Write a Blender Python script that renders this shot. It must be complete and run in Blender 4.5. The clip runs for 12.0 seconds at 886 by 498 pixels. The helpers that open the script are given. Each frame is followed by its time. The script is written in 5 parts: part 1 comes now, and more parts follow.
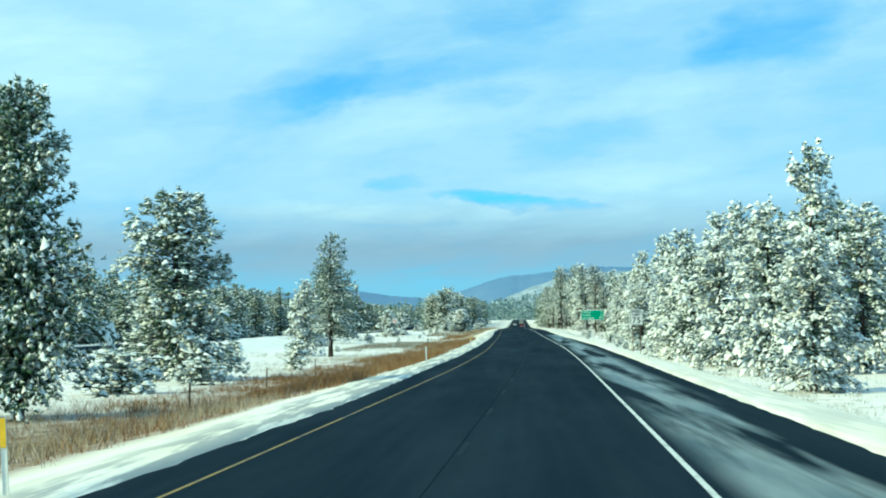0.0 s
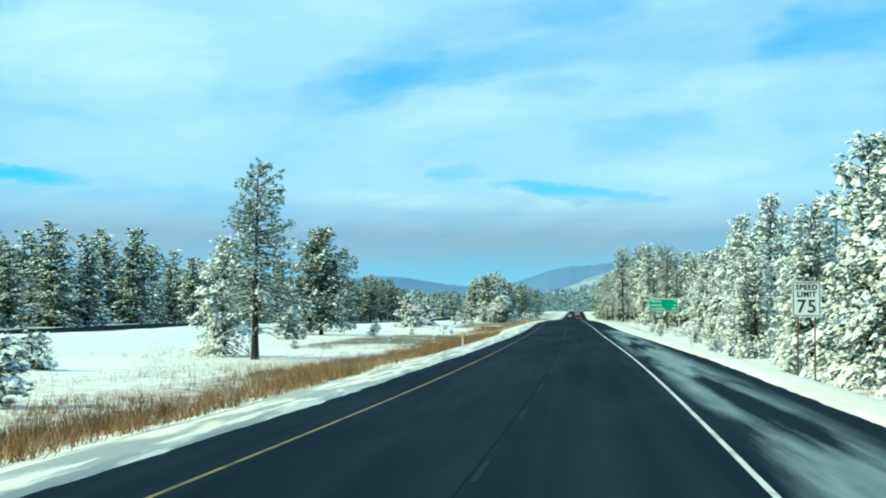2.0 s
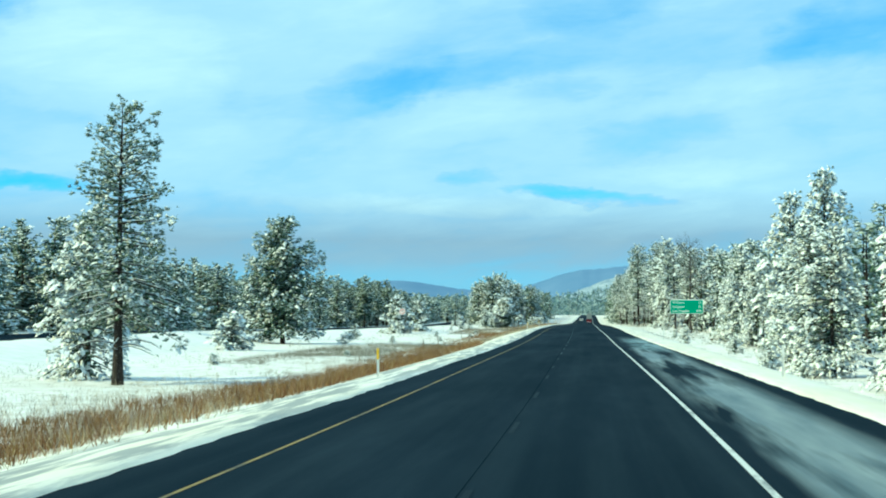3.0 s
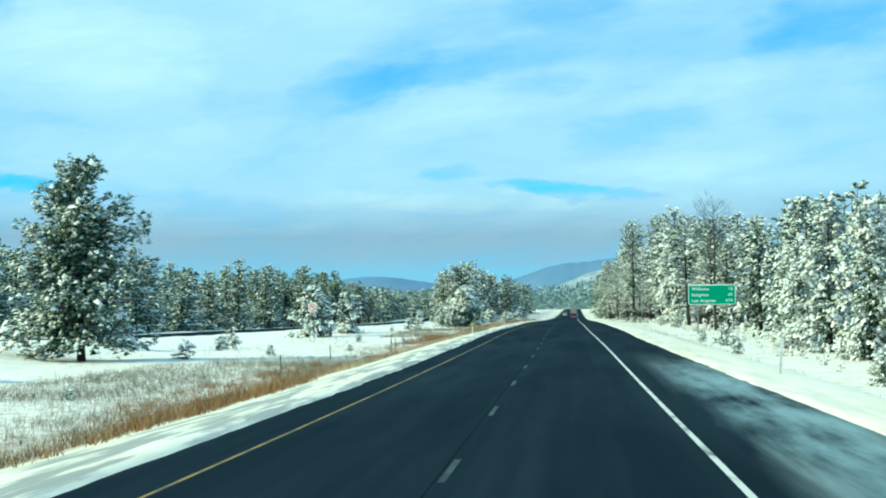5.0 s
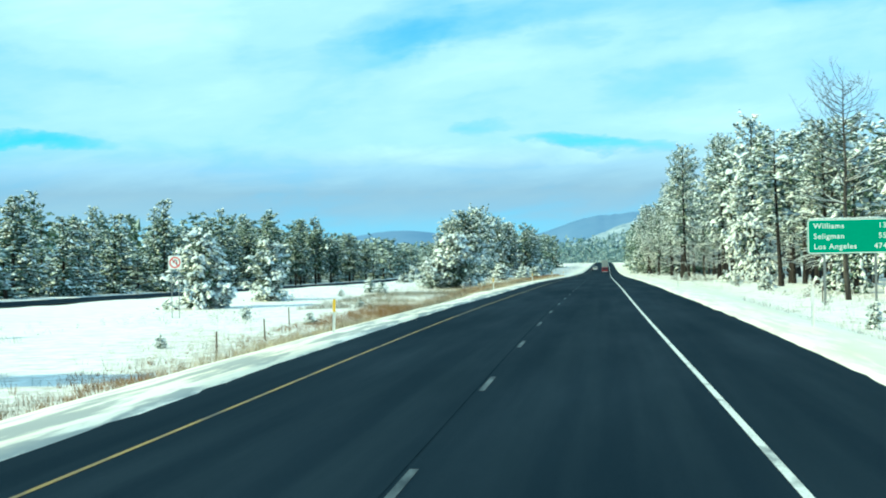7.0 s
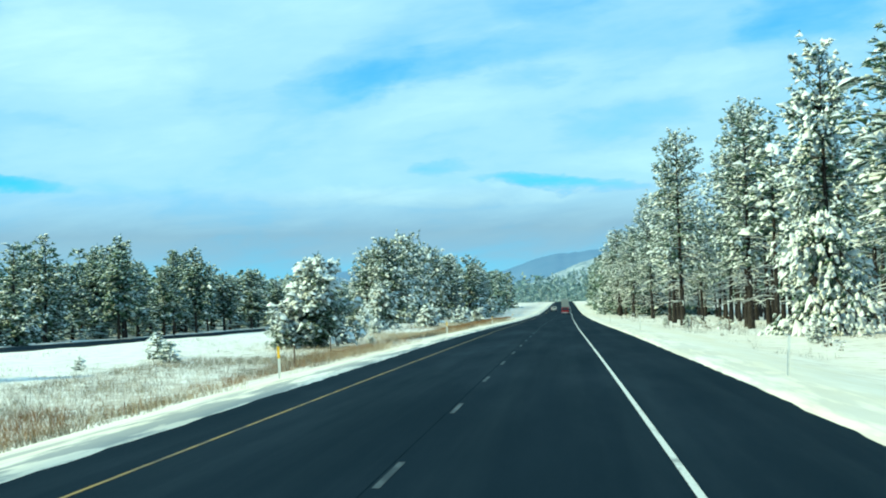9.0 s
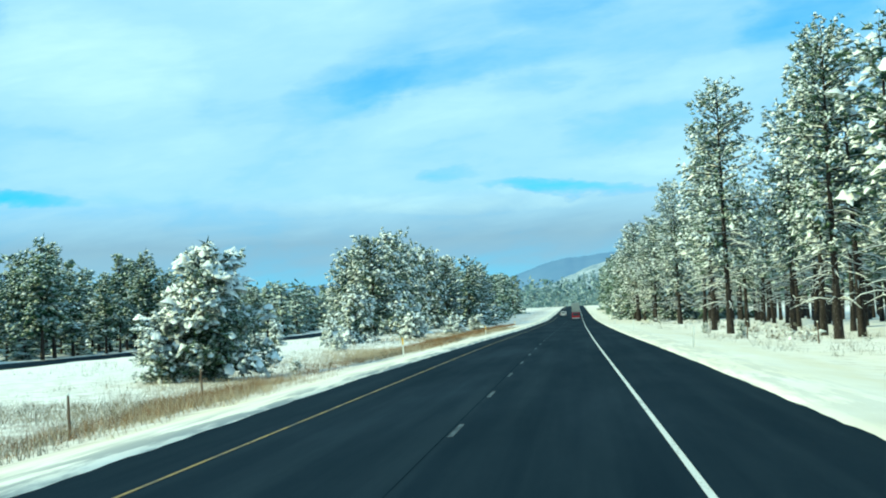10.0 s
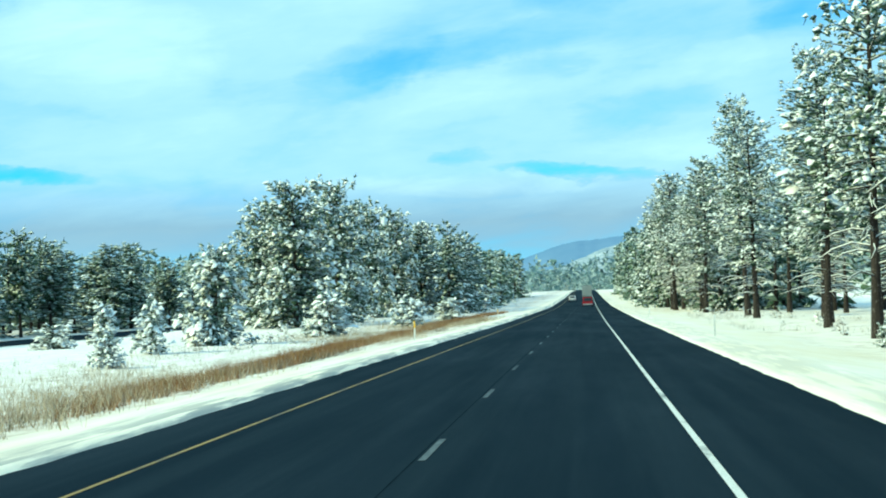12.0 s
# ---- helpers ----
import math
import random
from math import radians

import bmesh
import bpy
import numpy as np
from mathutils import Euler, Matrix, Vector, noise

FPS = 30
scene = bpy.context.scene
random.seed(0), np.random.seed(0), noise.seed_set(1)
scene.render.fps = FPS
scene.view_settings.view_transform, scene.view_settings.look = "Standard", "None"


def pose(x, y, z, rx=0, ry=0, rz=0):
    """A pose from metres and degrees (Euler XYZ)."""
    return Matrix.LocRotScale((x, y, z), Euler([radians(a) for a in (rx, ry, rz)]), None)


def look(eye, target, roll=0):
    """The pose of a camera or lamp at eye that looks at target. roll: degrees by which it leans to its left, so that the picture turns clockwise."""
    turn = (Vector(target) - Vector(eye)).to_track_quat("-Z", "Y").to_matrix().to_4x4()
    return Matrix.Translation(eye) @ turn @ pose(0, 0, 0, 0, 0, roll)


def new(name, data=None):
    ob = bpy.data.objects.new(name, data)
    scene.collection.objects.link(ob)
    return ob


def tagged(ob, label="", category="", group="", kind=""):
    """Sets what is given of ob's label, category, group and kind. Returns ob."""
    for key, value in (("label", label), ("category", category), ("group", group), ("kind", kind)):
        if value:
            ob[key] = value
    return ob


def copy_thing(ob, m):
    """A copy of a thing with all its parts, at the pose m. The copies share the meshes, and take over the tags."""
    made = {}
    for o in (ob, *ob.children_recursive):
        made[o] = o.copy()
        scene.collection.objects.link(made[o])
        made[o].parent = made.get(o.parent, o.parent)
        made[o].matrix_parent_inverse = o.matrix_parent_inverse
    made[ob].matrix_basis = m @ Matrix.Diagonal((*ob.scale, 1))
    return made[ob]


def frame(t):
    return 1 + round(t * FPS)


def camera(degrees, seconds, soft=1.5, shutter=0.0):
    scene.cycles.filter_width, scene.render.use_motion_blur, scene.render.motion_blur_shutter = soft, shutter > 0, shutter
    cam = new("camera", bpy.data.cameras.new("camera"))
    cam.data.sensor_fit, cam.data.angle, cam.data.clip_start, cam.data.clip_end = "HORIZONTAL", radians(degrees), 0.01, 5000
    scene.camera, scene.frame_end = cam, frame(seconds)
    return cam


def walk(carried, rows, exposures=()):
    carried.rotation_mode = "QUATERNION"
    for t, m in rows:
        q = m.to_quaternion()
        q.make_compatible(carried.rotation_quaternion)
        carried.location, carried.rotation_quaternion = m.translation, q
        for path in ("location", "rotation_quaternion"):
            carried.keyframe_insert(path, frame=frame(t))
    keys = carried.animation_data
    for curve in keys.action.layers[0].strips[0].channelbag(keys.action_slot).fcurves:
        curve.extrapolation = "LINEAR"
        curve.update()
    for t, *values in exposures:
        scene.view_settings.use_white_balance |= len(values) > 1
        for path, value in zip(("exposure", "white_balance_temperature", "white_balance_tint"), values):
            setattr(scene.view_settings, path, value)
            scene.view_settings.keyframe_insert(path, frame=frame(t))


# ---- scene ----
cam = camera(33.97, 12.0, soft=1.95)
PATH = [
    (0, (0.718, -0.409, 0.815), (0.202, 9.563, 1.367), -0.70),
    (0.5, (1.173, 18.912, 0.757), (0.741, 28.893, 1.208), -1.73),
    (1, (1.577, 38.232, 0.771), (1.122, 48.211, 1.231), -1.71),
    (1.5, (1.944, 57.551, 0.800), (1.318, 67.518, 1.317), -0.84),
    (2, (2.266, 76.850, 0.773), (1.340, 86.796, 1.256), 0.48),
    (2.5, (2.543, 96.136, 0.829), (1.487, 106.069, 1.291), 0.18),
    (3, (2.748, 115.456, 0.904), (1.737, 125.392, 1.417), 0.22),
    (3.2, (2.786, 123.195, 0.939), (1.821, 133.137, 1.423), -0.20),
    (4.8, (2.757, 185.094, 1.276), (1.904, 195.046, 1.753), -0.48),
    (5, (2.746, 192.822, 1.320), (1.847, 202.769, 1.805), -0.61),
    (5.5, (2.713, 212.119, 1.418), (1.860, 222.072, 1.879), -1.68),
    (6, (2.667, 231.408, 1.512), (1.757, 241.357, 1.940), -0.66),
    (6.5, (2.631, 250.694, 1.605), (1.544, 260.631, 1.886), -0.36),
    (7, (2.624, 269.969, 1.806), (1.508, 279.905, 1.979), -0.94),
    (7.5, (2.613, 289.269, 1.973), (1.845, 299.231, 2.365), -2.27),
    (7.7, (2.601, 296.992, 2.037), (1.924, 306.959, 2.501), -2.29),
    (9.3, (2.470, 358.761, 2.409), (1.594, 368.712, 2.852), -1.43),
    (9.5, (2.448, 366.481, 2.443), (1.519, 376.426, 2.926), -1.64),
    (10, (2.386, 385.791, 2.541), (1.490, 395.739, 3.035), -2.56),
    (10.5, (2.312, 405.109, 2.622), (1.297, 415.049, 3.034), -1.85),
    (11, (2.232, 424.408, 2.679), (1.176, 434.345, 3.058), -1.72),
    (11.5, (2.152, 443.693, 2.721), (1.072, 453.626, 3.128), -1.74),
    (12, (2.065, 462.964, 2.705), (1.088, 472.909, 3.082), -1.78),
]
EXPOSURES = [(t, e, 5380, -27) for t, e in ((0.0, 0.03), (0.6, 0.05), (1.0, 0.17), (1.4, 0.05), (6.2, 0.05), (7.0, 0.25), (7.7, 0.25), (9.3, 0.08), (11.0, 0.12), (12.0, 0.18))]
walk(cam, [(t, look(eye, target, roll)) for t, eye, target, roll in PATH], EXPOSURES)

# ---- light and sky ----
SUN_DIR = Vector((-0.89, -0.30, 0.65)).normalized()
sun_data = bpy.data.lights.new("sun", "SUN")
sun_data.energy, sun_data.angle, sun_data.color = 5.0, radians(0.8), (1.0, 0.755, 0.42)
sun = new("sun", sun_data)
sun.matrix_world = look((0, 0, 60), Vector((0, 0, 60)) - SUN_DIR)

world = bpy.data.worlds.new("sky")
scene.world = world
world.use_nodes = True
wt = world.node_tree
wt.nodes.clear()


def wnode(kind, **values):
    nd = wt.nodes.new(kind)
    for key, value in values.items():
        nd.inputs[key].default_value = value
    return nd


def wmath(op, a, b=None, clamp=False):
    nd = wt.nodes.new("ShaderNodeMath")
    nd.operation, nd.use_clamp = op, clamp
    for k, v in enumerate((a, b)):
        if v is None:
            continue
        if isinstance(v, (int, float)):
            nd.inputs[k].default_value = v
        else:
            wt.links.new(v, nd.inputs[k])
    return nd.outputs[0]


def wramp(fac, stops):
    nd = wt.nodes.new("ShaderNodeValToRGB")
    while len(nd.color_ramp.elements) < len(stops):
        nd.color_ramp.elements.new(0.5)
    for el, (pos, col) in zip(nd.color_ramp.elements, stops):
        el.position, el.color = pos, (*col, 1.0)
    wt.links.new(fac, nd.inputs[0])
    return nd.outputs[0]


sky_tex = wt.nodes.new("ShaderNodeTexSky")
sky_tex.sky_type = "NISHITA"
sky_tex.sun_disc = False
sky_tex.sun_elevation = math.asin(SUN_DIR.z)
sky_tex.sun_rotation = math.atan2(SUN_DIR.x, SUN_DIR.y)
sky_tex.altitude, sky_tex.air_density, sky_tex.dust_density, sky_tex.ozone_density = 2100, 1.0, 0.3, 1.5
coord = wt.nodes.new("ShaderNodeTexCoord")
sep = wt.nodes.new("ShaderNodeSeparateXYZ")
wt.links.new(coord.outputs["Generated"], sep.inputs[0])
azimuth = wmath("MULTIPLY", wmath("ARCTAN2", sep.outputs[0], sep.outputs[1]), 180 / math.pi)
elevation = wmath("MULTIPLY", wmath("ARCSINE", sep.outputs[2]), 180 / math.pi)


def sky_noise(scale, detail, rough, stretch, shift, lean=0.0):
    """Noise over azimuth and elevation, in degrees, drawn out along the horizon."""
    cb = wt.nodes.new("ShaderNodeCombineXYZ")
    wt.links.new(wmath("MULTIPLY", azimuth, stretch), cb.inputs[0])
    wt.links.new(wmath("ADD", elevation, wmath("MULTIPLY", azimuth, -lean)), cb.inputs[1])
    cb.inputs[2].default_value = shift
    nz = wnode("ShaderNodeTexNoise", Scale=scale, Detail=detail, Roughness=rough, Distortion=0.35)
    wt.links.new(cb.outputs[0], nz.inputs["Vector"])
    return nz.outputs["Fac"]


warp_a = wmath("MULTIPLY", wmath("SUBTRACT", sky_noise(0.55, 5, 0.6, 0.45, 3.1), 0.5), 5.0)
warp_e = wmath("MULTIPLY", wmath("SUBTRACT", sky_noise(0.80, 5, 0.6, 0.35, 8.7), 0.5), 1.3)
bent_a, bent_e = wmath("ADD", azimuth, warp_a), wmath("ADD", elevation, warp_e)


def patch(az, elev, wide, high, lean, strength):
    """A soft-edged opening or bank of cloud round a direction of the sky."""
    da = wmath("SUBTRACT", bent_a, az)
    de = wmath("SUBTRACT", wmath("SUBTRACT", bent_e, elev), wmath("MULTIPLY", da, lean))
    da, de = wmath("DIVIDE", da, wide), wmath("DIVIDE", de, high)
    near = wmath("SUBTRACT", 1.0, wmath("ADD", wmath("MULTIPLY", da, da), wmath("MULTIPLY", de, de)), True)
    return wmath("MULTIPLY", near, strength)


OPENINGS = [(-0.1, 5.05, 3.7, 0.33, -0.10, 0.46), (-22.3, 5.3, 3.6, 0.34, -0.03, 0.46), (-8.3, 9.4, 3.2, 1.3, 0.25, 0.20), (-4.6, 9.9, 5.5, 0.90, 0.17, 0.20), (-1.1, 9.1, 2.2, 0.60, 0.10, 0.20), (2.6, 7.4, 3.4, 1.1, 0.15, 0.22), (-5.0, 5.8, 1.5, 0.35, 0.0, 0.20), (10.3, 11.2, 4.0, 1.8, 0.20, 0.34), (0.0, 12.2, 3.4, 1.2, 0.10, 0.18), (-24.2, 12.2, 2.0, 1.8, 0.0, 0.30)]
BANKS = [(-19.2, 10.3, 5.5, 2.8, -0.10, 0.30), (-4.0, 8.4, 7.0, 1.1, 0.16, 0.18), (-5.5, 4.7, 8.5, 0.55, 0.0, 0.22), (-16.0, 6.8, 7.0, 1.3, 0.05, 0.16), (6.0, 9.2, 4.5, 0.8, 0.20, 0.16), (4.0, 5.9, 5.0, 0.6, 0.0, 0.14)]
veil = sky_noise(0.20, 5, 0.55, 0.42, 1.7, 0.10)
wisps = sky_noise(0.95, 6, 0.62, 0.24, 5.3, 0.10)
cover = wmath("ADD", wmath("MULTIPLY", wmath("SUBTRACT", veil, 0.5), 0.75), wmath("MULTIPLY", wmath("SUBTRACT", wisps, 0.5), 0.34))
cover = wmath("ADD", cover, 0.60)
for spot in BANKS:
    cover = wmath("ADD", cover, patch(*spot))
for spot in OPENINGS:
    cover = wmath("SUBTRACT", cover, patch(*spot))
mask = wramp(cover, [(0.05, (0, 0, 0)), (0.42, (0.75, 0.75, 0.75)), (0.62, (1, 1, 1))])
layer = wmath("ADD", elevation, wmath("MULTIPLY", wmath("SUBTRACT", wisps, 0.5), 0.9))
edge = wramp(wmath("DIVIDE", layer, 10.0), [(0.18, (0.92, 0.92, 0.92)), (0.26, (1, 1, 1))])
amount = wmath("MULTIPLY", mask, edge, True)
tone = wramp(cover, [(0.30, (0.44, 0.69, 0.99)), (0.55, (0.54, 0.73, 0.99)), (0.72, (0.62, 0.79, 1.00)), (0.95, (0.80, 0.93, 1.04))])
low = wramp(wmath("DIVIDE", layer, 10.0), [(0.17, (0.62, 0.76, 0.82)), (0.24, (0.68, 0.69, 0.72)), (0.33, (0.70, 0.66, 0.67)), (0.43, (0.87, 0.86, 0.87)), (0.52, (1, 1, 1))])
toned = wt.nodes.new("ShaderNodeMix")
toned.data_type, toned.blend_type = "RGBA", "MULTIPLY"
toned.inputs["Factor"].default_value = 1.0
wt.links.new(tone, toned.inputs[6])
wt.links.new(low, toned.inputs[7])
bg_sky = wnode("ShaderNodeBackground", Strength=0.105)
deep = wt.nodes.new("ShaderNodeMix")
deep.data_type, deep.blend_type = "RGBA", "MULTIPLY"
deep.inputs["Factor"].default_value = 1.0
deep.inputs[7].default_value = (0.50, 1.22, 1.75, 1.0)
wt.links.new(sky_tex.outputs[0], deep.inputs[6])
wt.links.new(deep.outputs[2], bg_sky.inputs[0])
bg_cloud = wnode("ShaderNodeBackground", Strength=0.95)
wt.links.new(toned.outputs[2], bg_cloud.inputs[0])
mixer = wt.nodes.new("ShaderNodeMixShader")
wt.links.new(amount, mixer.inputs[0])
wt.links.new(bg_sky.outputs[0], mixer.inputs[1])
wt.links.new(bg_cloud.outputs[0], mixer.inputs[2])
out = wt.nodes.new("ShaderNodeOutputWorld")
wt.links.new(mixer.outputs[0], out.inputs[0])


# ---- materials ----
class Mat:
    """A small helper for node materials."""

    def __init__(self, name, rough=0.7, metal=0.0, spec=0.4):
        self.m = bpy.data.materials.new(name)
        self.m.use_nodes = True
        self.t = self.m.node_tree
        self.b = self.t.nodes["Principled BSDF"]
        self.b.inputs["Roughness"].default_value = rough
        self.b.inputs["Metallic"].default_value = metal
        self.b.inputs["Specular IOR Level"].default_value = spec

    def noise(self, scale, detail=4.0, rough=0.55, stretch=(1, 1, 1), space="Object"):
        tc = self.t.nodes.new("ShaderNodeTexCoord")
        mp = self.t.nodes.new("ShaderNodeMapping")
        mp.inputs["Scale"].default_value = stretch
        nz = self.t.nodes.new("ShaderNodeTexNoise")
        nz.inputs["Scale"].default_value, nz.inputs["Detail"].default_value, nz.inputs["Roughness"].default_value = scale, detail, rough
        self.t.links.new(tc.outputs[space], mp.inputs[0])
        self.t.links.new(mp.outputs[0], nz.inputs["Vector"])
        return nz.outputs["Fac"]

    def axis(self, k):
        tc = self.t.nodes.new("ShaderNodeTexCoord")
        sp = self.t.nodes.new("ShaderNodeSeparateXYZ")
        self.t.links.new(tc.outputs["Object"], sp.inputs[0])
        return sp.outputs[k]

    def ramp(self, fac, stops):
        nd = self.t.nodes.new("ShaderNodeValToRGB")
        while len(nd.color_ramp.elements) < len(stops):
            nd.color_ramp.elements.new(0.5)
        for el, (pos, col) in zip(nd.color_ramp.elements, stops):
            el.position = pos
            el.color = (*col, 1.0) if not isinstance(col, (int, float)) else (col, col, col, 1.0)
        self.t.links.new(fac, nd.inputs[0])
        return nd.outputs[0]

    def math(self, op, a, b=None, clamp=False):
        nd = self.t.nodes.new("ShaderNodeMath")
        nd.operation, nd.use_clamp = op, clamp
        for k, v in enumerate((a, b)):
            if v is None:
                continue
            if isinstance(v, (int, float)):
                nd.inputs[k].default_value = v
            else:
                self.t.links.new(v, nd.inputs[k])
        return nd.outputs[0]

    def span(self, v, a, b, c, d):
        """1 between b and c, falling to 0 at a and d."""
        up = self.t.nodes.new("ShaderNodeMapRange")
        up.inputs[1].default_value, up.inputs[2].default_value = a, b
        dn = self.t.nodes.new("ShaderNodeMapRange")
        dn.inputs[1].default_value, dn.inputs[2].default_value = d, c
        self.t.links.new(v, up.inputs[0])
        self.t.links.new(v, dn.inputs[0])
        return self.math("MULTIPLY", up.outputs[0], dn.outputs[0], True)

    def mix(self, fac, a, b):
        nd = self.t.nodes.new("ShaderNodeMix")
        nd.data_type = "RGBA"
        for k, v in ((0, fac), (6, a), (7, b)):
            if isinstance(v, tuple):
                nd.inputs[k].default_value = (*v, 1.0)
            elif isinstance(v, (int, float)):
                nd.inputs[k].default_value = v
            else:
                self.t.links.new(v, nd.inputs[k])
        return nd.outputs[2]

    def facing(self, k):
        sp = self.t.nodes.new("ShaderNodeSeparateXYZ")
        self.t.links.new(self.t.nodes.new("ShaderNodeNewGeometry").outputs["Normal"], sp.inputs[0])
        return sp.outputs[k]

    def island(self):
        return self.t.nodes.new("ShaderNodeNewGeometry").outputs["Random Per Island"]

    def each(self):
        return self.t.nodes.new("ShaderNodeObjectInfo").outputs["Random"]

    def color(self, c):
        if isinstance(c, tuple):
            self.b.inputs["Base Color"].default_value = (*c, 1.0)
        else:
            self.t.links.new(c, self.b.inputs["Base Color"])
        return self

    def rough(self, v):
        self.t.links.new(v, self.b.inputs["Roughness"])
        return self

    def bump(self, fac, strength=0.3, dist=0.02):
        nd = self.t.nodes.new("ShaderNodeBump")
        nd.inputs["Strength"].default_value, nd.inputs["Distance"].default_value = strength, dist
        self.t.links.new(fac, nd.inputs["Height"])
        self.t.links.new(nd.outputs[0], self.b.inputs["Normal"])
        return self


def plain(name, c, rough=0.6, metal=0.0, vary=0.12, scale=6.0):
    k = Mat(name, rough, metal)
    n = k.noise(scale)
    lo = tuple(v * (1 - vary) for v in c)
    hi = tuple(min(1.0, v * (1 + vary)) for v in c)
    k.color(k.ramp(n, [(0.3, lo), (0.7, hi)]))
    return k.m


# ground: snow, with dead grass and soil showing through along the ditch
g = Mat("snow_ground", 0.62, spec=0.25)
gx, gy = g.axis(0), g.axis(1)
n_mid, n_fine = g.noise(0.55, 5), g.noise(5.0, 4)
snow_c = g.ramp(n_mid, [(0.3, (0.77, 0.76, 0.73)), (0.7, (0.90, 0.89, 0.85))])
sanded = g.math("MULTIPLY", g.math("ADD", g.span(gx, -9.5, -7.5, -4.0, -3.0), g.span(gx, 6.0, 6.6, 11.0, 17.0), True), g.ramp(g.noise(0.45, 6, 0.65, (1, 0.18, 1)), [(0.34, 0.25), (0.66, 0.95)]))
snow_c = g.mix(sanded, snow_c, (0.75, 0.70, 0.56))
soil_c = g.ramp(n_fine, [(0.35, (0.13, 0.080, 0.040)), (0.55, (0.26, 0.17, 0.09)), (0.75, (0.42, 0.34, 0.24))])
strip = g.span(gx, -19.0, -13.5, -8.2, -6.9)
wide = g.span(gx, -54.0, -20.0, -12.0, -9.0)
right_strip = g.span(gx, 10.0, 13.0, 20.0, 34.0)
far_side = g.span(gx, -130.0, -110.0, -72.0, -68.0)
gap = g.ramp(g.noise(0.022, 2, stretch=(0.2, 1, 1)), [(0.38, 0.25), (0.52, 1.0)])
strong = g.ramp(g.span(gy, 25.0, 60.0, 250.0, 275.0), [(0.0, 0.30), (1.0, 1.0)])
bare = g.math("MULTIPLY", g.math("MULTIPLY", strip, g.math("MULTIPLY", gap, strong)), g.ramp(n_mid, [(0.30, 0.10), (0.46, 0.92)]))
verge = g.math("MULTIPLY", g.span(gx, -36.0, -22.0, -8.5, -7.0), g.span(gy, 380.0, 430.0, 620.0, 700.0))
hollow = g.math("MULTIPLY", g.span(gx, -34.0, -29.0, -18.0, -14.0), g.span(gy, 232.0, 252.0, 300.0, 318.0))
thin = g.math("MULTIPLY", g.math("MAXIMUM", g.math("MAXIMUM", wide, verge), hollow), g.ramp(g.noise(0.9, 6, 0.7), [(0.44, 0.0), (0.66, 0.6)]))
near_ditch = g.math("MULTIPLY", g.span(gx, -34.0, -20.0, -9.0, -7.0), g.span(gy, -80.0, -60.0, 48.0, 95.0))
thin = g.math("MAXIMUM", thin, g.math("MULTIPLY", near_ditch, g.ramp(g.noise(1.3, 6, 0.7), [(0.32, 0.25), (0.54, 0.90)])))
thin2 = g.math("MULTIPLY", right_strip, g.ramp(g.noise(0.7, 6, 0.7), [(0.51, 0.0), (0.70, 0.6)]))
thin3 = g.math("MULTIPLY", far_side, g.ramp(g.noise(0.3, 6, 0.7), [(0.45, 0.0), (0.65, 0.7)]))
cover_g = g.math("ADD", g.math("ADD", bare, thin), g.math("ADD", thin2, thin3), True)
dirt = g.math("MULTIPLY", g.math("ADD", g.span(gx, -6.9, -5.7, -4.2, -3.6), g.math("MULTIPLY", g.span(gx, 6.2, 6.8, 7.8, 9.2), 0.35), True), g.ramp(g.noise(2.4, 5, 0.6, (1, 0.07, 1)), [(0.44, 0.0), (0.54, 0.80)]))
g.color(g.mix(dirt, g.mix(cover_g, snow_c, soil_c), (0.22, 0.24, 0.25)))
g.bump(g.math("ADD", g.math("MULTIPLY", n_mid, 0.8), g.math("MULTIPLY", n_fine, 0.2)), 0.55, 0.12)
M_GROUND = g.m

# asphalt: dark, finely grained, with slush and salt smeared over the shoulder
a = Mat("asphalt", 0.75, spec=0.015)
ax, ay = a.axis(0), a.axis(1)
grain = a.noise(40.0, 3, 0.7)
blotch = a.noise(0.35, 5, 0.6, (1, 0.12, 1))
streak = a.noise(1.6, 4, 0.6, (1, 0.015, 1))
tar = a.ramp(grain, [(0.3, (0.0030, 0.0082, 0.0150)), (0.7, (0.0085, 0.0178, 0.0295))])
dust = a.mix(a.math("MULTIPLY", a.ramp(streak, [(0.42, 0.0), (0.70, 1.0)]), 0.35), tar, (0.022, 0.035, 0.048))
across = a.math("SUBTRACT", ax, a.math("MINIMUM", a.math("ADD", a.math("MULTIPLY", ay, 0.0171), -0.89), 1.15))
zone = a.math("MULTIPLY", a.span(across, 3.9, 4.5, 5.9, 6.6), a.span(ay, -300.0, -200.0, 215.0, 262.0))
smear = a.noise(0.75, 5, 0.52, (1.0, 0.040, 1))
wet = a.math("MULTIPLY", zone, a.ramp(smear, [(0.43, 0.0), (0.54, 1.0)]))
slush = a.ramp(a.noise(1.6, 4, 0.55, (1, 0.08, 1)), [(0.3, (0.14, 0.20, 0.24)), (0.7, (0.42, 0.50, 0.52))])
pooled = a.math("MULTIPLY", a.math("MULTIPLY", a.span(across, 4.2, 5.0, 6.2, 6.9), a.span(ay, 198.0, 214.0, 238.0, 252.0)), a.ramp(a.noise(0.60, 5, 0.62, (1, 0.12, 1)), [(0.42, 0.0), (0.60, 0.80)]))
a.color(a.mix(pooled, a.mix(a.math("MULTIPLY", wet, 0.55), dust, slush), (0.25, 0.36, 0.42)))
a.rough(a.mix(wet, a.ramp(blotch, [(0.3, 0.62), (0.7, 0.85)]), (0.38, 0.38, 0.38)))
a.bump(grain, 0.25, 0.01)
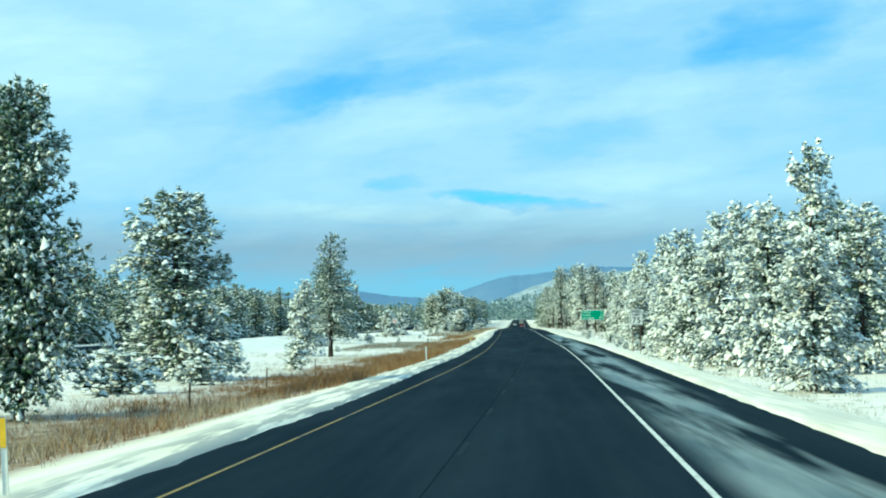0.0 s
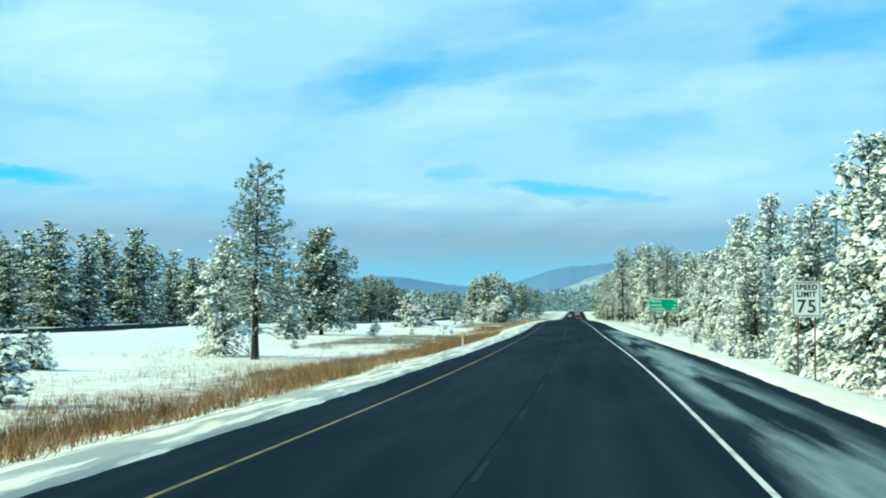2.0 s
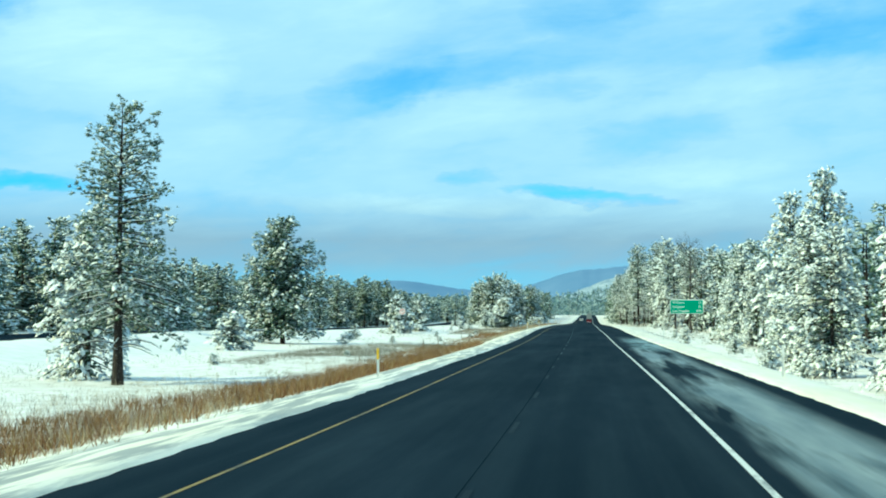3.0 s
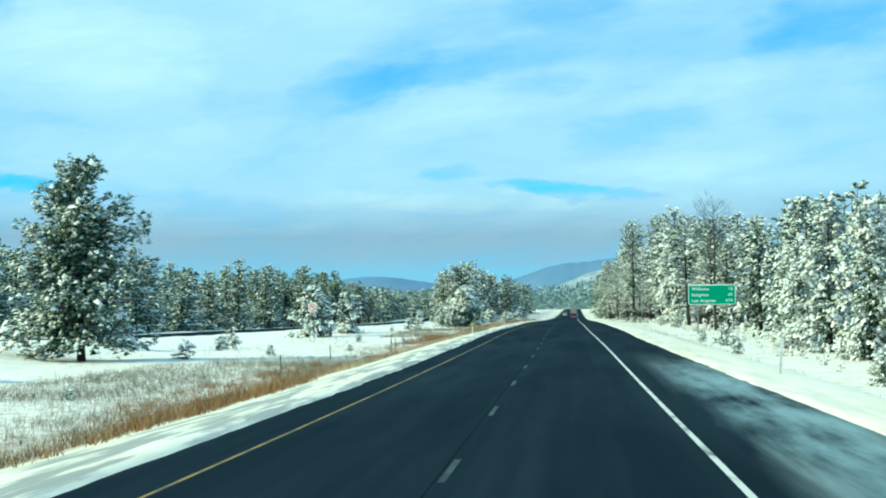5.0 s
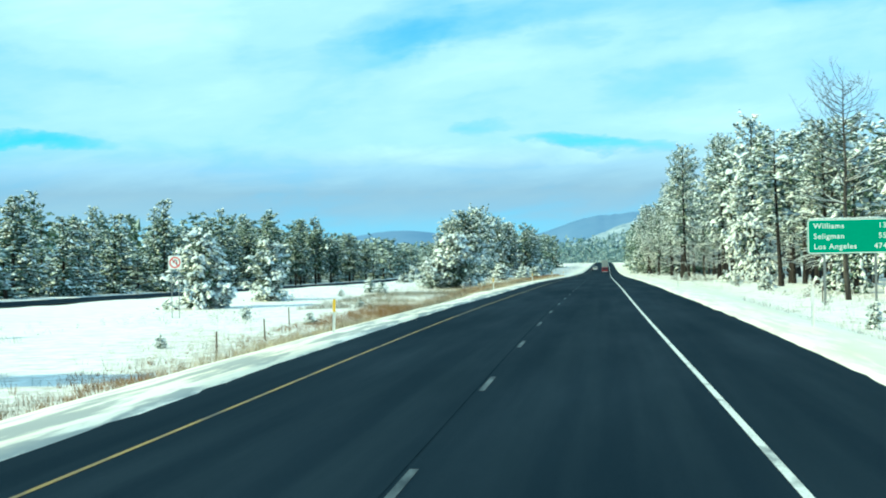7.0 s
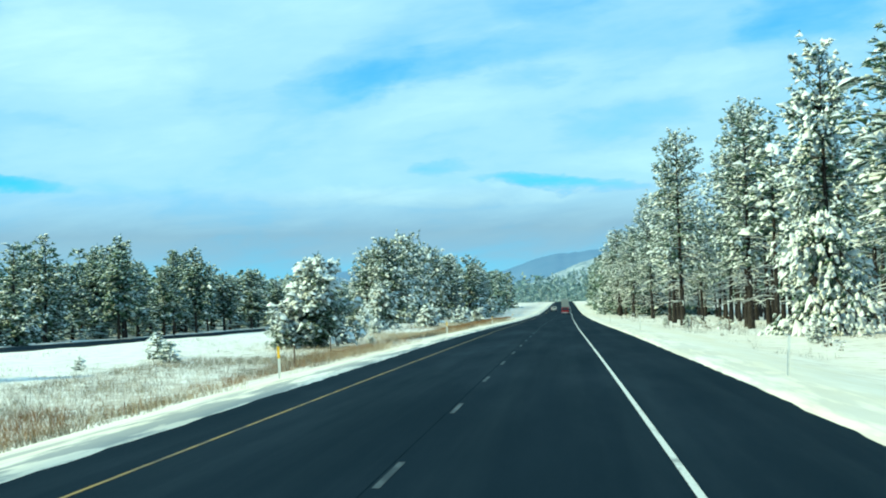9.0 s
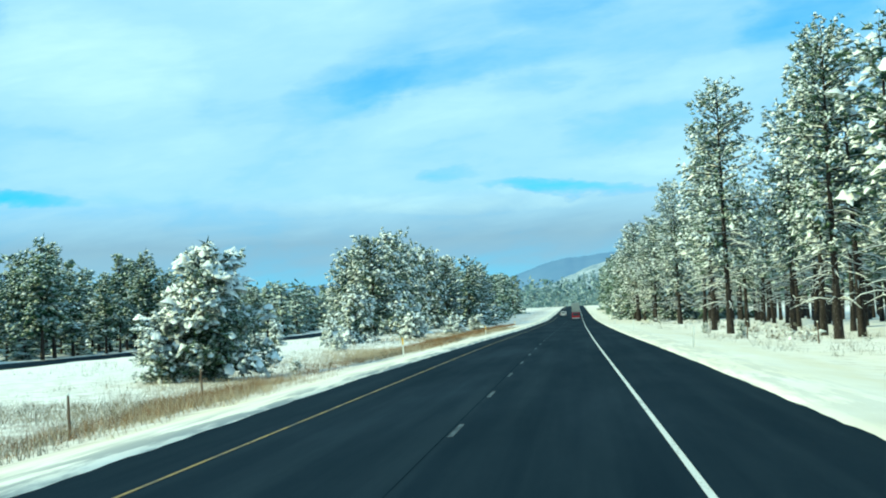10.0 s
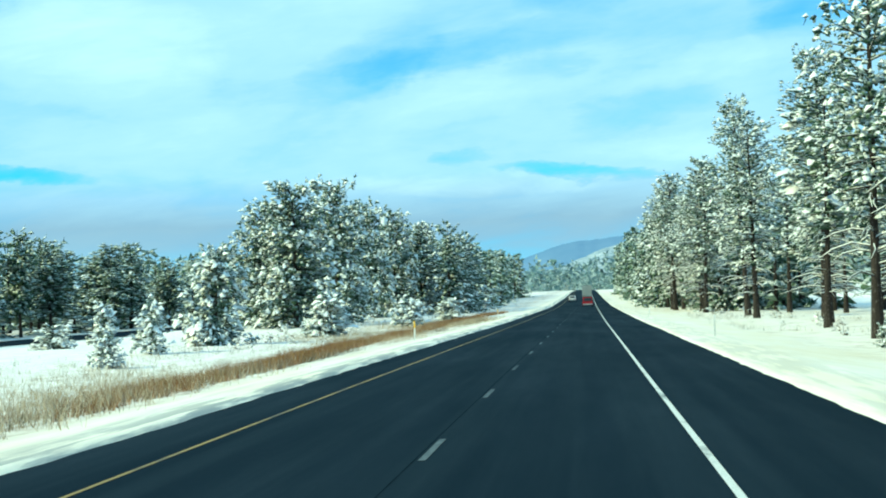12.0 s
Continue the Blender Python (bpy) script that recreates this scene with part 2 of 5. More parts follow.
M_ASPHALT = a.m


def road_paint(name, c, worn, gloss=0.4):
    k = Mat(name, 0.6, spec=gloss)
    n1, n2 = k.noise(2.2, 5, 0.65, (1, 0.3, 1)), k.noise(30, 3)
    keep = k.math("MULTIPLY", k.ramp(n1, [(worn - 0.09, 0.25), (worn + 0.09, 1.0)]), k.ramp(n2, [(0.25, 0.5), (0.5, 1.0)]))
    k.color(k.mix(keep, (0.008, 0.014, 0.021), c))
    return k.m


M_YELLOW = road_paint("yellow_road_paint", (0.27, 0.19, 0.03), 0.46)
M_WHITE = road_paint("white_road_paint", (0.62, 0.64, 0.62), 0.38)
M_DASH = road_paint("worn_white_paint", (0.105, 0.13, 0.145), 0.50, 0.05)
M_FAINT = road_paint("faint_white_paint", (0.014, 0.022, 0.030), 0.58, 0.015)
k = Mat("tar_seam", 0.9, spec=0.0)
k.color(k.ramp(k.noise(1.5, 4), [(0.3, (0.005, 0.010, 0.015)), (0.6, (0.011, 0.019, 0.028))]))
M_SEAM = k.m

# trees
k = Mat("pine_needles", 0.6, spec=0.25)
ri = k.island()
shade = k.ramp(ri, [(0.0, (0.012, 0.040, 0.027)), (0.30, (0.030, 0.078, 0.043)), (0.55, (0.060, 0.120, 0.062)), (0.80, (0.110, 0.170, 0.088)), (0.90, (0.26, 0.34, 0.28)), (1.0, (0.62, 0.63, 0.56))])
green = k.mix(k.math("MULTIPLY", k.each(), 0.35), shade, (0.055, 0.090, 0.050))
frost = k.math("ADD", k.math("MULTIPLY", k.facing(2), 0.30), k.noise(2.2, 5, 0.7))
k.color(k.mix(k.ramp(frost, [(0.57, 0.0), (0.78, 0.70)]), green, (0.72, 0.80, 0.80)))
M_NEEDLE = k.m
k = Mat("tree_snow", 0.6, spec=0.2)
white = k.ramp(k.island(), [(0.0, (0.70, 0.75, 0.76)), (0.4, (0.80, 0.84, 0.84)), (1.0, (0.90, 0.92, 0.91))])
bared = k.math("ADD", k.math("MULTIPLY", k.facing(2), 0.16), k.noise(5.0, 4, 0.65))
k.color(k.mix(k.ramp(bared, [(0.30, 0.85), (0.40, 0.0)]), white, (0.07, 0.115, 0.055)))
k.bump(k.noise(6.0, 4), 0.5, 0.06)
M_TSNOW = k.m
k = Mat("pine_bark", 0.85, spec=0.2)
b1, b2 = k.noise(3.0, 5, 0.65, (1, 1, 0.25)), k.noise(14, 4, 0.6, (1, 1, 0.3))
bark = k.ramp(b1, [(0.3, (0.014, 0.012, 0.011)), (0.55, (0.030, 0.025, 0.022)), (0.8, (0.060, 0.048, 0.040))])
k.color(k.mix(k.ramp(b2, [(0.58, 0.0), (0.70, 0.5)]), bark, (0.30, 0.28, 0.26)))
k.bump(b1, 0.8, 0.06)
M_BARK = k.m
k = Mat("dead_wood", 0.85, spec=0.2)
k.color(k.ramp(k.noise(4, 5, 0.6, (1, 1, 0.3)), [(0.3, (0.035, 0.031, 0.028)), (0.7, (0.11, 0.10, 0.09))]))
M_DEAD = k.m

k = Mat("dry_grass", 0.8, spec=0.15)
k.color(k.ramp(k.island(), [(0.0, (0.085, 0.044, 0.022)), (0.40, (0.20, 0.095, 0.040)), (0.62, (0.24, 0.175, 0.065)), (0.8, (0.29, 0.150, 0.065)), (1.0, (0.40, 0.29, 0.17))]))
M_GRASS = k.m
k = Mat("pale_grass", 0.8, spec=0.15)
k.color(k.ramp(k.island(), [(0.0, (0.20, 0.15, 0.09)), (0.5, (0.42, 0.35, 0.23)), (1.0, (0.62, 0.56, 0.44))]))
M_PALE = k.m
k = Mat("weed_stems", 0.85, spec=0.15)
k.color(k.ramp(k.island(), [(0.0, (0.05, 0.05, 0.035)), (0.6, (0.16, 0.14, 0.09)), (1.0, (0.45, 0.43, 0.38))]))
M_WEED = k.m

# distance: aerial haze is painted into these base colours as pale blue-grey
k = Mat("hazed_mountain", 0.95, spec=0.0)
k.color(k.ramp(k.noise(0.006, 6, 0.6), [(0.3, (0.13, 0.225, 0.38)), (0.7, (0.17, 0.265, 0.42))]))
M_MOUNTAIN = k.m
k = Mat("hazed_wooded_snow_slope", 0.9, spec=0.0)
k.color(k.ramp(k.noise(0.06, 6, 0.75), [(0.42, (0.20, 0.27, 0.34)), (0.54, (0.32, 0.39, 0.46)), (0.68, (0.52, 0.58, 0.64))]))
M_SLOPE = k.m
k = Mat("hazed_far_needles", 0.8, spec=0.1)
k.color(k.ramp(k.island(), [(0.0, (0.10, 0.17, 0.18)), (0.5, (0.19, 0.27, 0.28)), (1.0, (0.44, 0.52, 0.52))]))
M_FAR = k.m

M_GREEN = plain("green_sign_sheet", (0.0, 0.29, 0.165), 0.45, vary=0.06)
M_SIGNWHITE = plain("white_sign_sheet", (0.78, 0.80, 0.78), 0.45, vary=0.05)
M_SIGNBLACK = plain("black_sign_paint", (0.02, 0.02, 0.02), 0.5)
M_SIGNRED = plain("red_sign_paint", (0.55, 0.03, 0.03), 0.5)
M_STEEL = plain("galvanised_steel", (0.30, 0.31, 0.31), 0.45, 0.7)
M_POST = plain("weathered_post", (0.12, 0.085, 0.06), 0.85, vary=0.3)
M_WHITEPOST = plain("white_plastic", (0.72, 0.73, 0.70), 0.5)
M_YELLOWSHEET = plain("yellow_reflective_sheet", (0.80, 0.50, 0.02), 0.4)
M_CARRED = plain("red_car_paint", (0.30, 0.015, 0.02), 0.25, 0.2, 0.1)
M_CARWHITE = plain("white_car_paint", (0.70, 0.72, 0.73), 0.3, 0.0, 0.06)
M_GLASS = plain("dark_tinted_glass", (0.015, 0.02, 0.025), 0.08)
M_RUBBER = plain("tyre_rubber", (0.02, 0.02, 0.02), 0.85)
M_CHROME = plain("grey_trim", (0.45, 0.46, 0.47), 0.3, 0.6)
M_TAIL = plain("red_tail_lens", (0.45, 0.02, 0.02), 0.2)
M_TRUCKBOX = plain("grey_truck_panel", (0.30, 0.34, 0.34), 0.5)
M_DARKTRIM = plain("dark_trim", (0.03, 0.03, 0.035), 0.6)


# ---- mesh helpers ----
def mesh_from(name, verts, faces, mat, smooth=False):
    me = bpy.data.meshes.new(name)
    me.from_pydata([tuple(v) for v in verts] if not isinstance(verts, np.ndarray) else verts.tolist(), [], faces if isinstance(faces, list) else faces.tolist())
    me.materials.append(mat)
    if smooth:
        me.polygons.foreach_set("use_smooth", [True] * len(me.polygons))
    me.update()
    return me


def part(name, me, parent, label=""):
    ob = new(name, me)
    ob.parent = parent
    return tagged(ob, label=label)


class Geo:
    """Collects verts and faces of one mesh."""

    def __init__(self):
        self.v, self.f = [], []

    def box(self, x0, x1, y0, y1, z0, z1, m=None):
        n = len(self.v)
        pts = [Vector(p) for p in ((x0, y0, z0), (x1, y0, z0), (x1, y1, z0), (x0, y1, z0), (x0, y0, z1), (x1, y0, z1), (x1, y1, z1), (x0, y1, z1))]
        self.v += [tuple(m @ p) if m else tuple(p) for p in pts]
        self.f += [[n + i for i in q] for q in ((3, 2, 1, 0), (4, 5, 6, 7), (0, 1, 5, 4), (1, 2, 6, 5), (2, 3, 7, 6), (3, 0, 4, 7))]
        return self

    def tube(self, pts, radii, sides=6, cap=True):
        n0 = len(self.v)
        pts = [Vector(p) for p in pts]
        for i, p in enumerate(pts):
            d = (pts[min(i + 1, len(pts) - 1)] - pts[max(i - 1, 0)]).normalized()
            s = d.cross(Vector((0.31, 0.17, 0.93)))
            s = s.normalized() if s.length > 1e-3 else Vector((1, 0, 0))
            u = s.cross(d)
            for k in range(sides):
                an = 2 * math.pi * k / sides
                self.v.append(tuple(p + (s * math.cos(an) + u * math.sin(an)) * radii[i]))
        for i in range(len(pts) - 1):
            for k in range(sides):
                q = n0 + i * sides
                self.f.append([q + k, q + (k + 1) % sides, q + sides + (k + 1) % sides, q + sides + k])
        if cap:
            self.f.append([n0 + k for k in range(sides)][::-1])
            self.f.append([n0 + (len(pts) - 1) * sides + k for k in range(sides)])
        return self

    def prism(self, outline, x0, x1):
        """An outline of (y, z), run from x0 to x1."""
        n, c = len(self.v), len(outline)
        self.v += [(x0, y, z) for y, z in outline] + [(x1, y, z) for y, z in outline]
        self.f += [list(range(n, n + c))[::-1], list(range(n + c, n + 2 * c))]
        self.f += [[n + i, n + (i + 1) % c, n + c + (i + 1) % c, n + c + i] for i in range(c)]
        return self

    def disc(self, center, r, sides, axis, thick):
        c = Vector(center)
        h = Vector((thick / 2, 0, 0)) if axis == "x" else Vector((0, thick / 2, 0))
        return self.tube([c - h, c + h], [r, r], sides)

    def mesh(self, name, mat, smooth=False, bevel=0.0):
        if not bevel:
            return mesh_from(name, self.v, self.f, mat, smooth)
        bm = bmesh.new()
        vs = [bm.verts.new(p) for p in self.v]
        for q in self.f:
            bm.faces.new([vs[i] for i in q])
        bmesh.ops.recalc_face_normals(bm, faces=bm.faces)
        bmesh.ops.bevel(bm, geom=list(bm.edges), offset=bevel, segments=2, affect="EDGES", clamp_overlap=True)
        me = bpy.data.meshes.new(name)
        bm.to_mesh(me)
        bm.free()
        me.materials.append(mat)
        return me


# ---- the lie of the land ----
def step(lo, hi, x):
    t = np.clip((np.asarray(x, float) - lo) / (hi - lo), 0, 1)
    return t * t * (3 - 2 * t)


ROAD_Y = [-400, 0, 46, 92, 138, 184, 230, 276, 322, 391, 483, 598, 747, 920, 1150, 1500, 2200, 6000]
ROAD_X = [-12, -.89, .09, .96, 1.35, 1.14, .92, .72, .31, .14, -.16, -.09, .14, .2, .2, .2, .2, .2]
ROAD_Z = [-1.3, -1.36, -1.38, -1.34, -1.15, -.9, -.68, -.27, .13, .45, .70, .80, 1.3, 3.2, 6.3, 9.5, 10.5, 10.5]
ROAD_S = [.011, .011, .009, .010, .015, .021, .024, .016, .005, .002, -.001, -.005, -.008, -.01, -.01, -.01, 0, 0]


def eased(y, table):
    return sum(np.interp(np.asarray(y, float) + o, ROAD_Y, table) for o in (-20, -10, 0, 10, 20)) / 5


def road(y):
    """Middle of the carriageway, its height and its cross slope."""
    return eased(y, ROAD_X), eased(y, ROAD_Z), eased(y, ROAD_S)


def terrain(x, y):
    x = np.asarray(x, float)
    rx, rz, rs = road(y)
    u = x - rx
    md = np.interp(y, [-400, 0, 110, 138, 200, 320, 365, 391, 465, 552, 640, 800, 1150, 6000], [-1.3, -1.3, -1.4, -1.4, -1.9, -2.1, -2.1, -1.7, -.8, -.8, -.5, -.3, 0, 0])
    ed = np.interp(y, [-400, 0, 220, 345, 447, 500, 600, 800, 6000], [-1.6, -1.6, -2.0, -1.5, -.3, -.5, -.2, 0, .3])
    cd = np.interp(y, [-400, 310, 390, 690, 920, 6000], [-.3, -.3, -1.2, -1.0, -.3, 0])
    left = md * step(5.2, 16, -u) + (cd - md) * step(40, 54, -u)
    right = ed * step(7.6, 15, u) + .8 * step(28, 80, u)
    return rz + rs * np.clip(u, -5.2, 7.6) + np.where(u < 0, left, right)


def rough2(x, y, f, seed):
    """Smooth value noise from summed sines."""
    r = np.random.RandomState(seed)
    s = np.zeros_like(x)
    for _ in range(5):
        an, ph, sc = r.uniform(0, 6.28), r.uniform(0, 6.28), f * r.uniform(0.6, 1.7)
        s += np.sin((x * math.cos(an) + y * math.sin(an)) * sc + ph)
    return s / 5


LEFT_EDGE, RIGHT_EDGE = -5.4, 6.9
FAR_IN, FAR_OUT = -55.0, -66.5


def build_ground():
    xs = np.unique(np.concatenate([[-4500, -3000, -1800, -1000, -600, -350, -220, -160, -120, -95], np.arange(-80, -16, 1.6), np.arange(-16, -7, 0.5), np.arange(-7, -4.2, 0.17), [-3.5, 0, 4, 5.6], np.arange(6.0, 9.2, 0.17), np.arange(9.2, 16, 0.6), np.arange(16, 40, 1.6), [46, 60, 80, 110, 160, 230, 350, 600, 1000, 1800, 3000, 4500]]))
    ys = np.unique(np.concatenate([[-900, -500, -250, -120, -60, -30, -12], np.arange(0, 160, 0.8), np.arange(160, 560, 1.1), np.arange(560, 900, 3), [930, 980, 1040, 1110, 1200, 1350, 1550, 1800, 2200, 2800, 3600, 4800]]))
    U, Y = np.meshgrid(xs, ys)
    rx, rz, rs = road(Y)
    X = U + rx
    Z = terrain(X, Y)
    wob = 0.10 * rough2(X * 0, Y, 2.6, 10) + 0.12 * rough2(X * 0, Y, 0.9, 8) + 0.10 * rough2(X * 0, Y, 0.25, 9)
    rim_l = np.interp(Y, [0, 45, 80, 130, 210, 240, 260, 300, 390, 425, 440, 490, 600], [4.85, 4.65, 5.1, 5.2, 4.9, 4.95, 4.8, 5.05, 5.1, 5.4, 5.5, 5.2, 5.1])
    rim_r = np.interp(Y, [0, 50, 110, 150, 216, 247, 260, 293, 320, 400, 450, 500, 600], [6.85, 6.95, 7.0, 7.0, 6.6, 6.5, 6.3, 6.4, 6.65, 6.7, 6.75, 6.55, 6.6])
    out = np.where(U < 0, step(-0.2, 0.2, -U + 0.7 * wob - rim_l), step(-0.2, 0.2, U + 0.5 * wob - rim_r))
    bank = out * np.where(U < 0, 0.08 * (1 - step(6.0, 8.4, -U)), 0.075 * (1 - step(8.0, 11.0, U)))
    lump = (0.026 * rough2(X, Y, 2.2, 3) + 0.016 * rough2(X, Y, 4.0, 4)) * (0.35 + 0.65 * np.where(U < 0, step(6.5, 9, -U), step(8.6, 11, U)))
    lump = lump + 0.030 * rough2(U * 6.0, Y * 0.12, 1.0, 12) * step(5.3, 5.7, -U) * (1 - step(6.6, 7.4, -U))
    big = 0.10 * rough2(X, Y, 0.35, 5) + 0.12 * rough2(X, Y, 0.12, 6)
    Z = Z + bank + out * lump + np.where(U < 0, step(8, 14, -U), step(9, 15, U)) * big
    Z = Z - 0.10 * (1 - out)
    V = U - (FAR_IN + FAR_OUT) / 2
    Z = Z - 0.22 * (1 - step(5.0, 6.6, np.abs(V)))
    Z = Z + 0.0 * X - np.where(np.abs(X) > 160, step(160, 1500, np.abs(X)) * 2.0, 0)
    h, w = X.shape
    idx = np.arange(h * w).reshape(h, w)
    F = np.stack([idx[:-1, :-1], idx[:-1, 1:], idx[1:, 1:], idx[1:, :-1]], -1).reshape(-1, 4)
    me = mesh_from("ground", np.stack([X, Y, Z], -1).reshape(-1, 3), F, M_GROUND, True)
    tagged(new("ground", me), "snow-covered ground with brown grass showing through", "ground", kind="structure")


def ribbon(name, u0, u1, y0, y1, lift, mat, cols=2, dy=4.0, thick=0.0, far=False):
    """A strip that follows the carriageway between two offsets from its middle."""
    ys = np.arange(y0, y1 + dy * 0.5, dy)
    us = np.linspace(u0, u1, cols)
    U, Y = np.meshgrid(us, ys)
    rx, rz, rs = road(Y)
    if far:
        Z = terrain(np.full_like(U, (FAR_IN + FAR_OUT) / 2) + rx, Y) + lift
    else:
        Z = rz + rs * np.clip(U, -5.2, 7.6) + lift
    h, w = U.shape
    idx = np.arange(h * w).reshape(h, w)
    F = np.stack([idx[:-1, :-1], idx[:-1, 1:], idx[1:, 1:], idx[1:, :-1]], -1).reshape(-1, 4)
    return mesh_from(name, np.stack([U + rx, Y, Z], -1).reshape(-1, 3), F, mat, True)


build_ground()
tagged(new("road", ribbon("road", LEFT_EDGE - 0.6, RIGHT_EDGE + 0.6, -300, 1500, 0.0, M_ASPHALT, 12)), "dark asphalt highway with slush smeared on its shoulder", "road", kind="structure")
tagged(new("road", ribbon("far_road", FAR_IN, FAR_OUT, -300, 1300, 0.02, M_ASPHALT, 6, far=True)), "dark asphalt of the opposite carriageway beyond the median", "road", kind="structure")
tagged(new("edge_line", ribbon("edge_line", -3.70, -3.625, -60, 1300, 0.006, M_YELLOW, 2)), "worn yellow edge line painted on asphalt", "road marking", kind="structure")
tagged(new("edge_line", ribbon("edge_line", 3.615, 3.715, -60, 1300, 0.006, M_WHITE, 2)), "solid white edge line painted on asphalt", "road marking", kind="structure")
tagged(new("seam", ribbon("seam", -0.115, -0.095, -60, 900, 0.004, M_SEAM, 2)), "dark tar seam along the middle of the road", "road seam", kind="structure")
for n in range(0, 62):
    y = 11.75 * n + (1.4 if n < 15 else -0.1)
    ob = new("lane_dash", ribbon("lane_dash", -0.05, 0.05, y, y + 2.85, 0.007, M_FAINT if n < 17 else M_DASH, 2, 0.95))
    tagged(ob, "short worn white lane dash on dark asphalt", "road marking", "lane dashes", "structure")


# ---- trees ----
def needle_fans(r, at, way, size, blades, width):
    """Thin needle bundles bristling from each spray."""
    n = len(at)
    v = way[:, None, :] * 0.85 + r.normal(0, 0.60, (n, blades, 3))
    v /= np.linalg.norm(v, axis=2, keepdims=True)
    s = np.cross(v, r.normal(0, 1, (n, blades, 3)))
    s /= np.linalg.norm(s, axis=2, keepdims=True) + 1e-9
    ln = (size[:, None] * r.uniform(0.55, 0.95, (n, blades)))[..., None]
    c = at[:, None, :]
    V = np.stack([c + v * ln * 0.2 - s * ln * width, c + v * ln * 0.2 + s * ln * width, c + v * ln], 2).reshape(-1, 3)
    return V, np.arange(len(V)).reshape(-1, 3)


def turned(p, way, az_spread, r):
    """Local points laid along each spray's direction."""
    az = np.arctan2(way[:, 1], way[:, 0]) + r.normal(0, az_spread, len(way))
    tilt = np.arctan2(way[:, 2], np.hypot(way[:, 0], way[:, 1]))
    x = p[..., 0] * np.cos(tilt)[:, None] - p[..., 2] * np.sin(tilt)[:, None]
    z = p[..., 0] * np.sin(tilt)[:, None] + p[..., 2] * np.cos(tilt)[:, None]
    return np.stack([x * np.cos(az)[:, None] - p[..., 1] * np.sin(az)[:, None], x * np.sin(az)[:, None] + p[..., 1] * np.cos(az)[:, None], z], 2)


def clumps(r, at, way, size):
    """The dense heart of each tuft: a small uneven four-sided body."""
    n = len(at)
    tmpl = np.array([[-0.42, 0.10, -0.10], [0.40, -0.26, -0.12], [0.40, 0.26, -0.12], [0.05, 0, 0.22]])
    q = np.array([(0, 1, 3), (1, 2, 3), (2, 0, 3), (0, 2, 1)])
    p = (tmpl[None] + r.normal(0, 0.07, (n, 4, 3))) * size[:, None, None]
    V = (turned(p, way, 0.5, r) + at[:, None, :]).reshape(-1, 3)
    return V, (q[None] + (np.arange(n) * 4)[:, None, None]).reshape(-1, 3)


def drapes(r, at, way, size, ring=6):
    """Snow draped over each tuft: a domed pad with a ragged, hanging rim."""
    n = len(at)
    an = np.linspace(0, 2 * math.pi, ring, endpoint=False)[None] + r.normal(0, 0.22, (n, ring))
    rad = r.uniform(0.60, 1.12, (n, ring))
    rim = np.stack([1.26 * np.cos(an) * rad + 0.08, 0.78 * np.sin(an) * rad, -0.42 * rad ** 1.5 - 0.34 * np.clip(np.cos(an), 0, 1) + r.normal(0, 0.10, (n, ring))], 2)
    top = np.stack([r.normal(0, 0.12, n), r.normal(0, 0.12, n), r.uniform(0.20, 0.58, n)], 1)[:, None, :]
    p = np.concatenate([top, rim], 1) * size[:, None, None]
    V = (turned(p, way, 0.4, r) + at[:, None, :]).reshape(-1, 3)
    k = np.arange(ring)
    q = np.stack([np.zeros(ring, int), 1 + k, 1 + (k + 1) % ring], 1)
    return V, (q[None] + (np.arange(n) * (ring + 1))[:, None, None]).reshape(-1, 3)


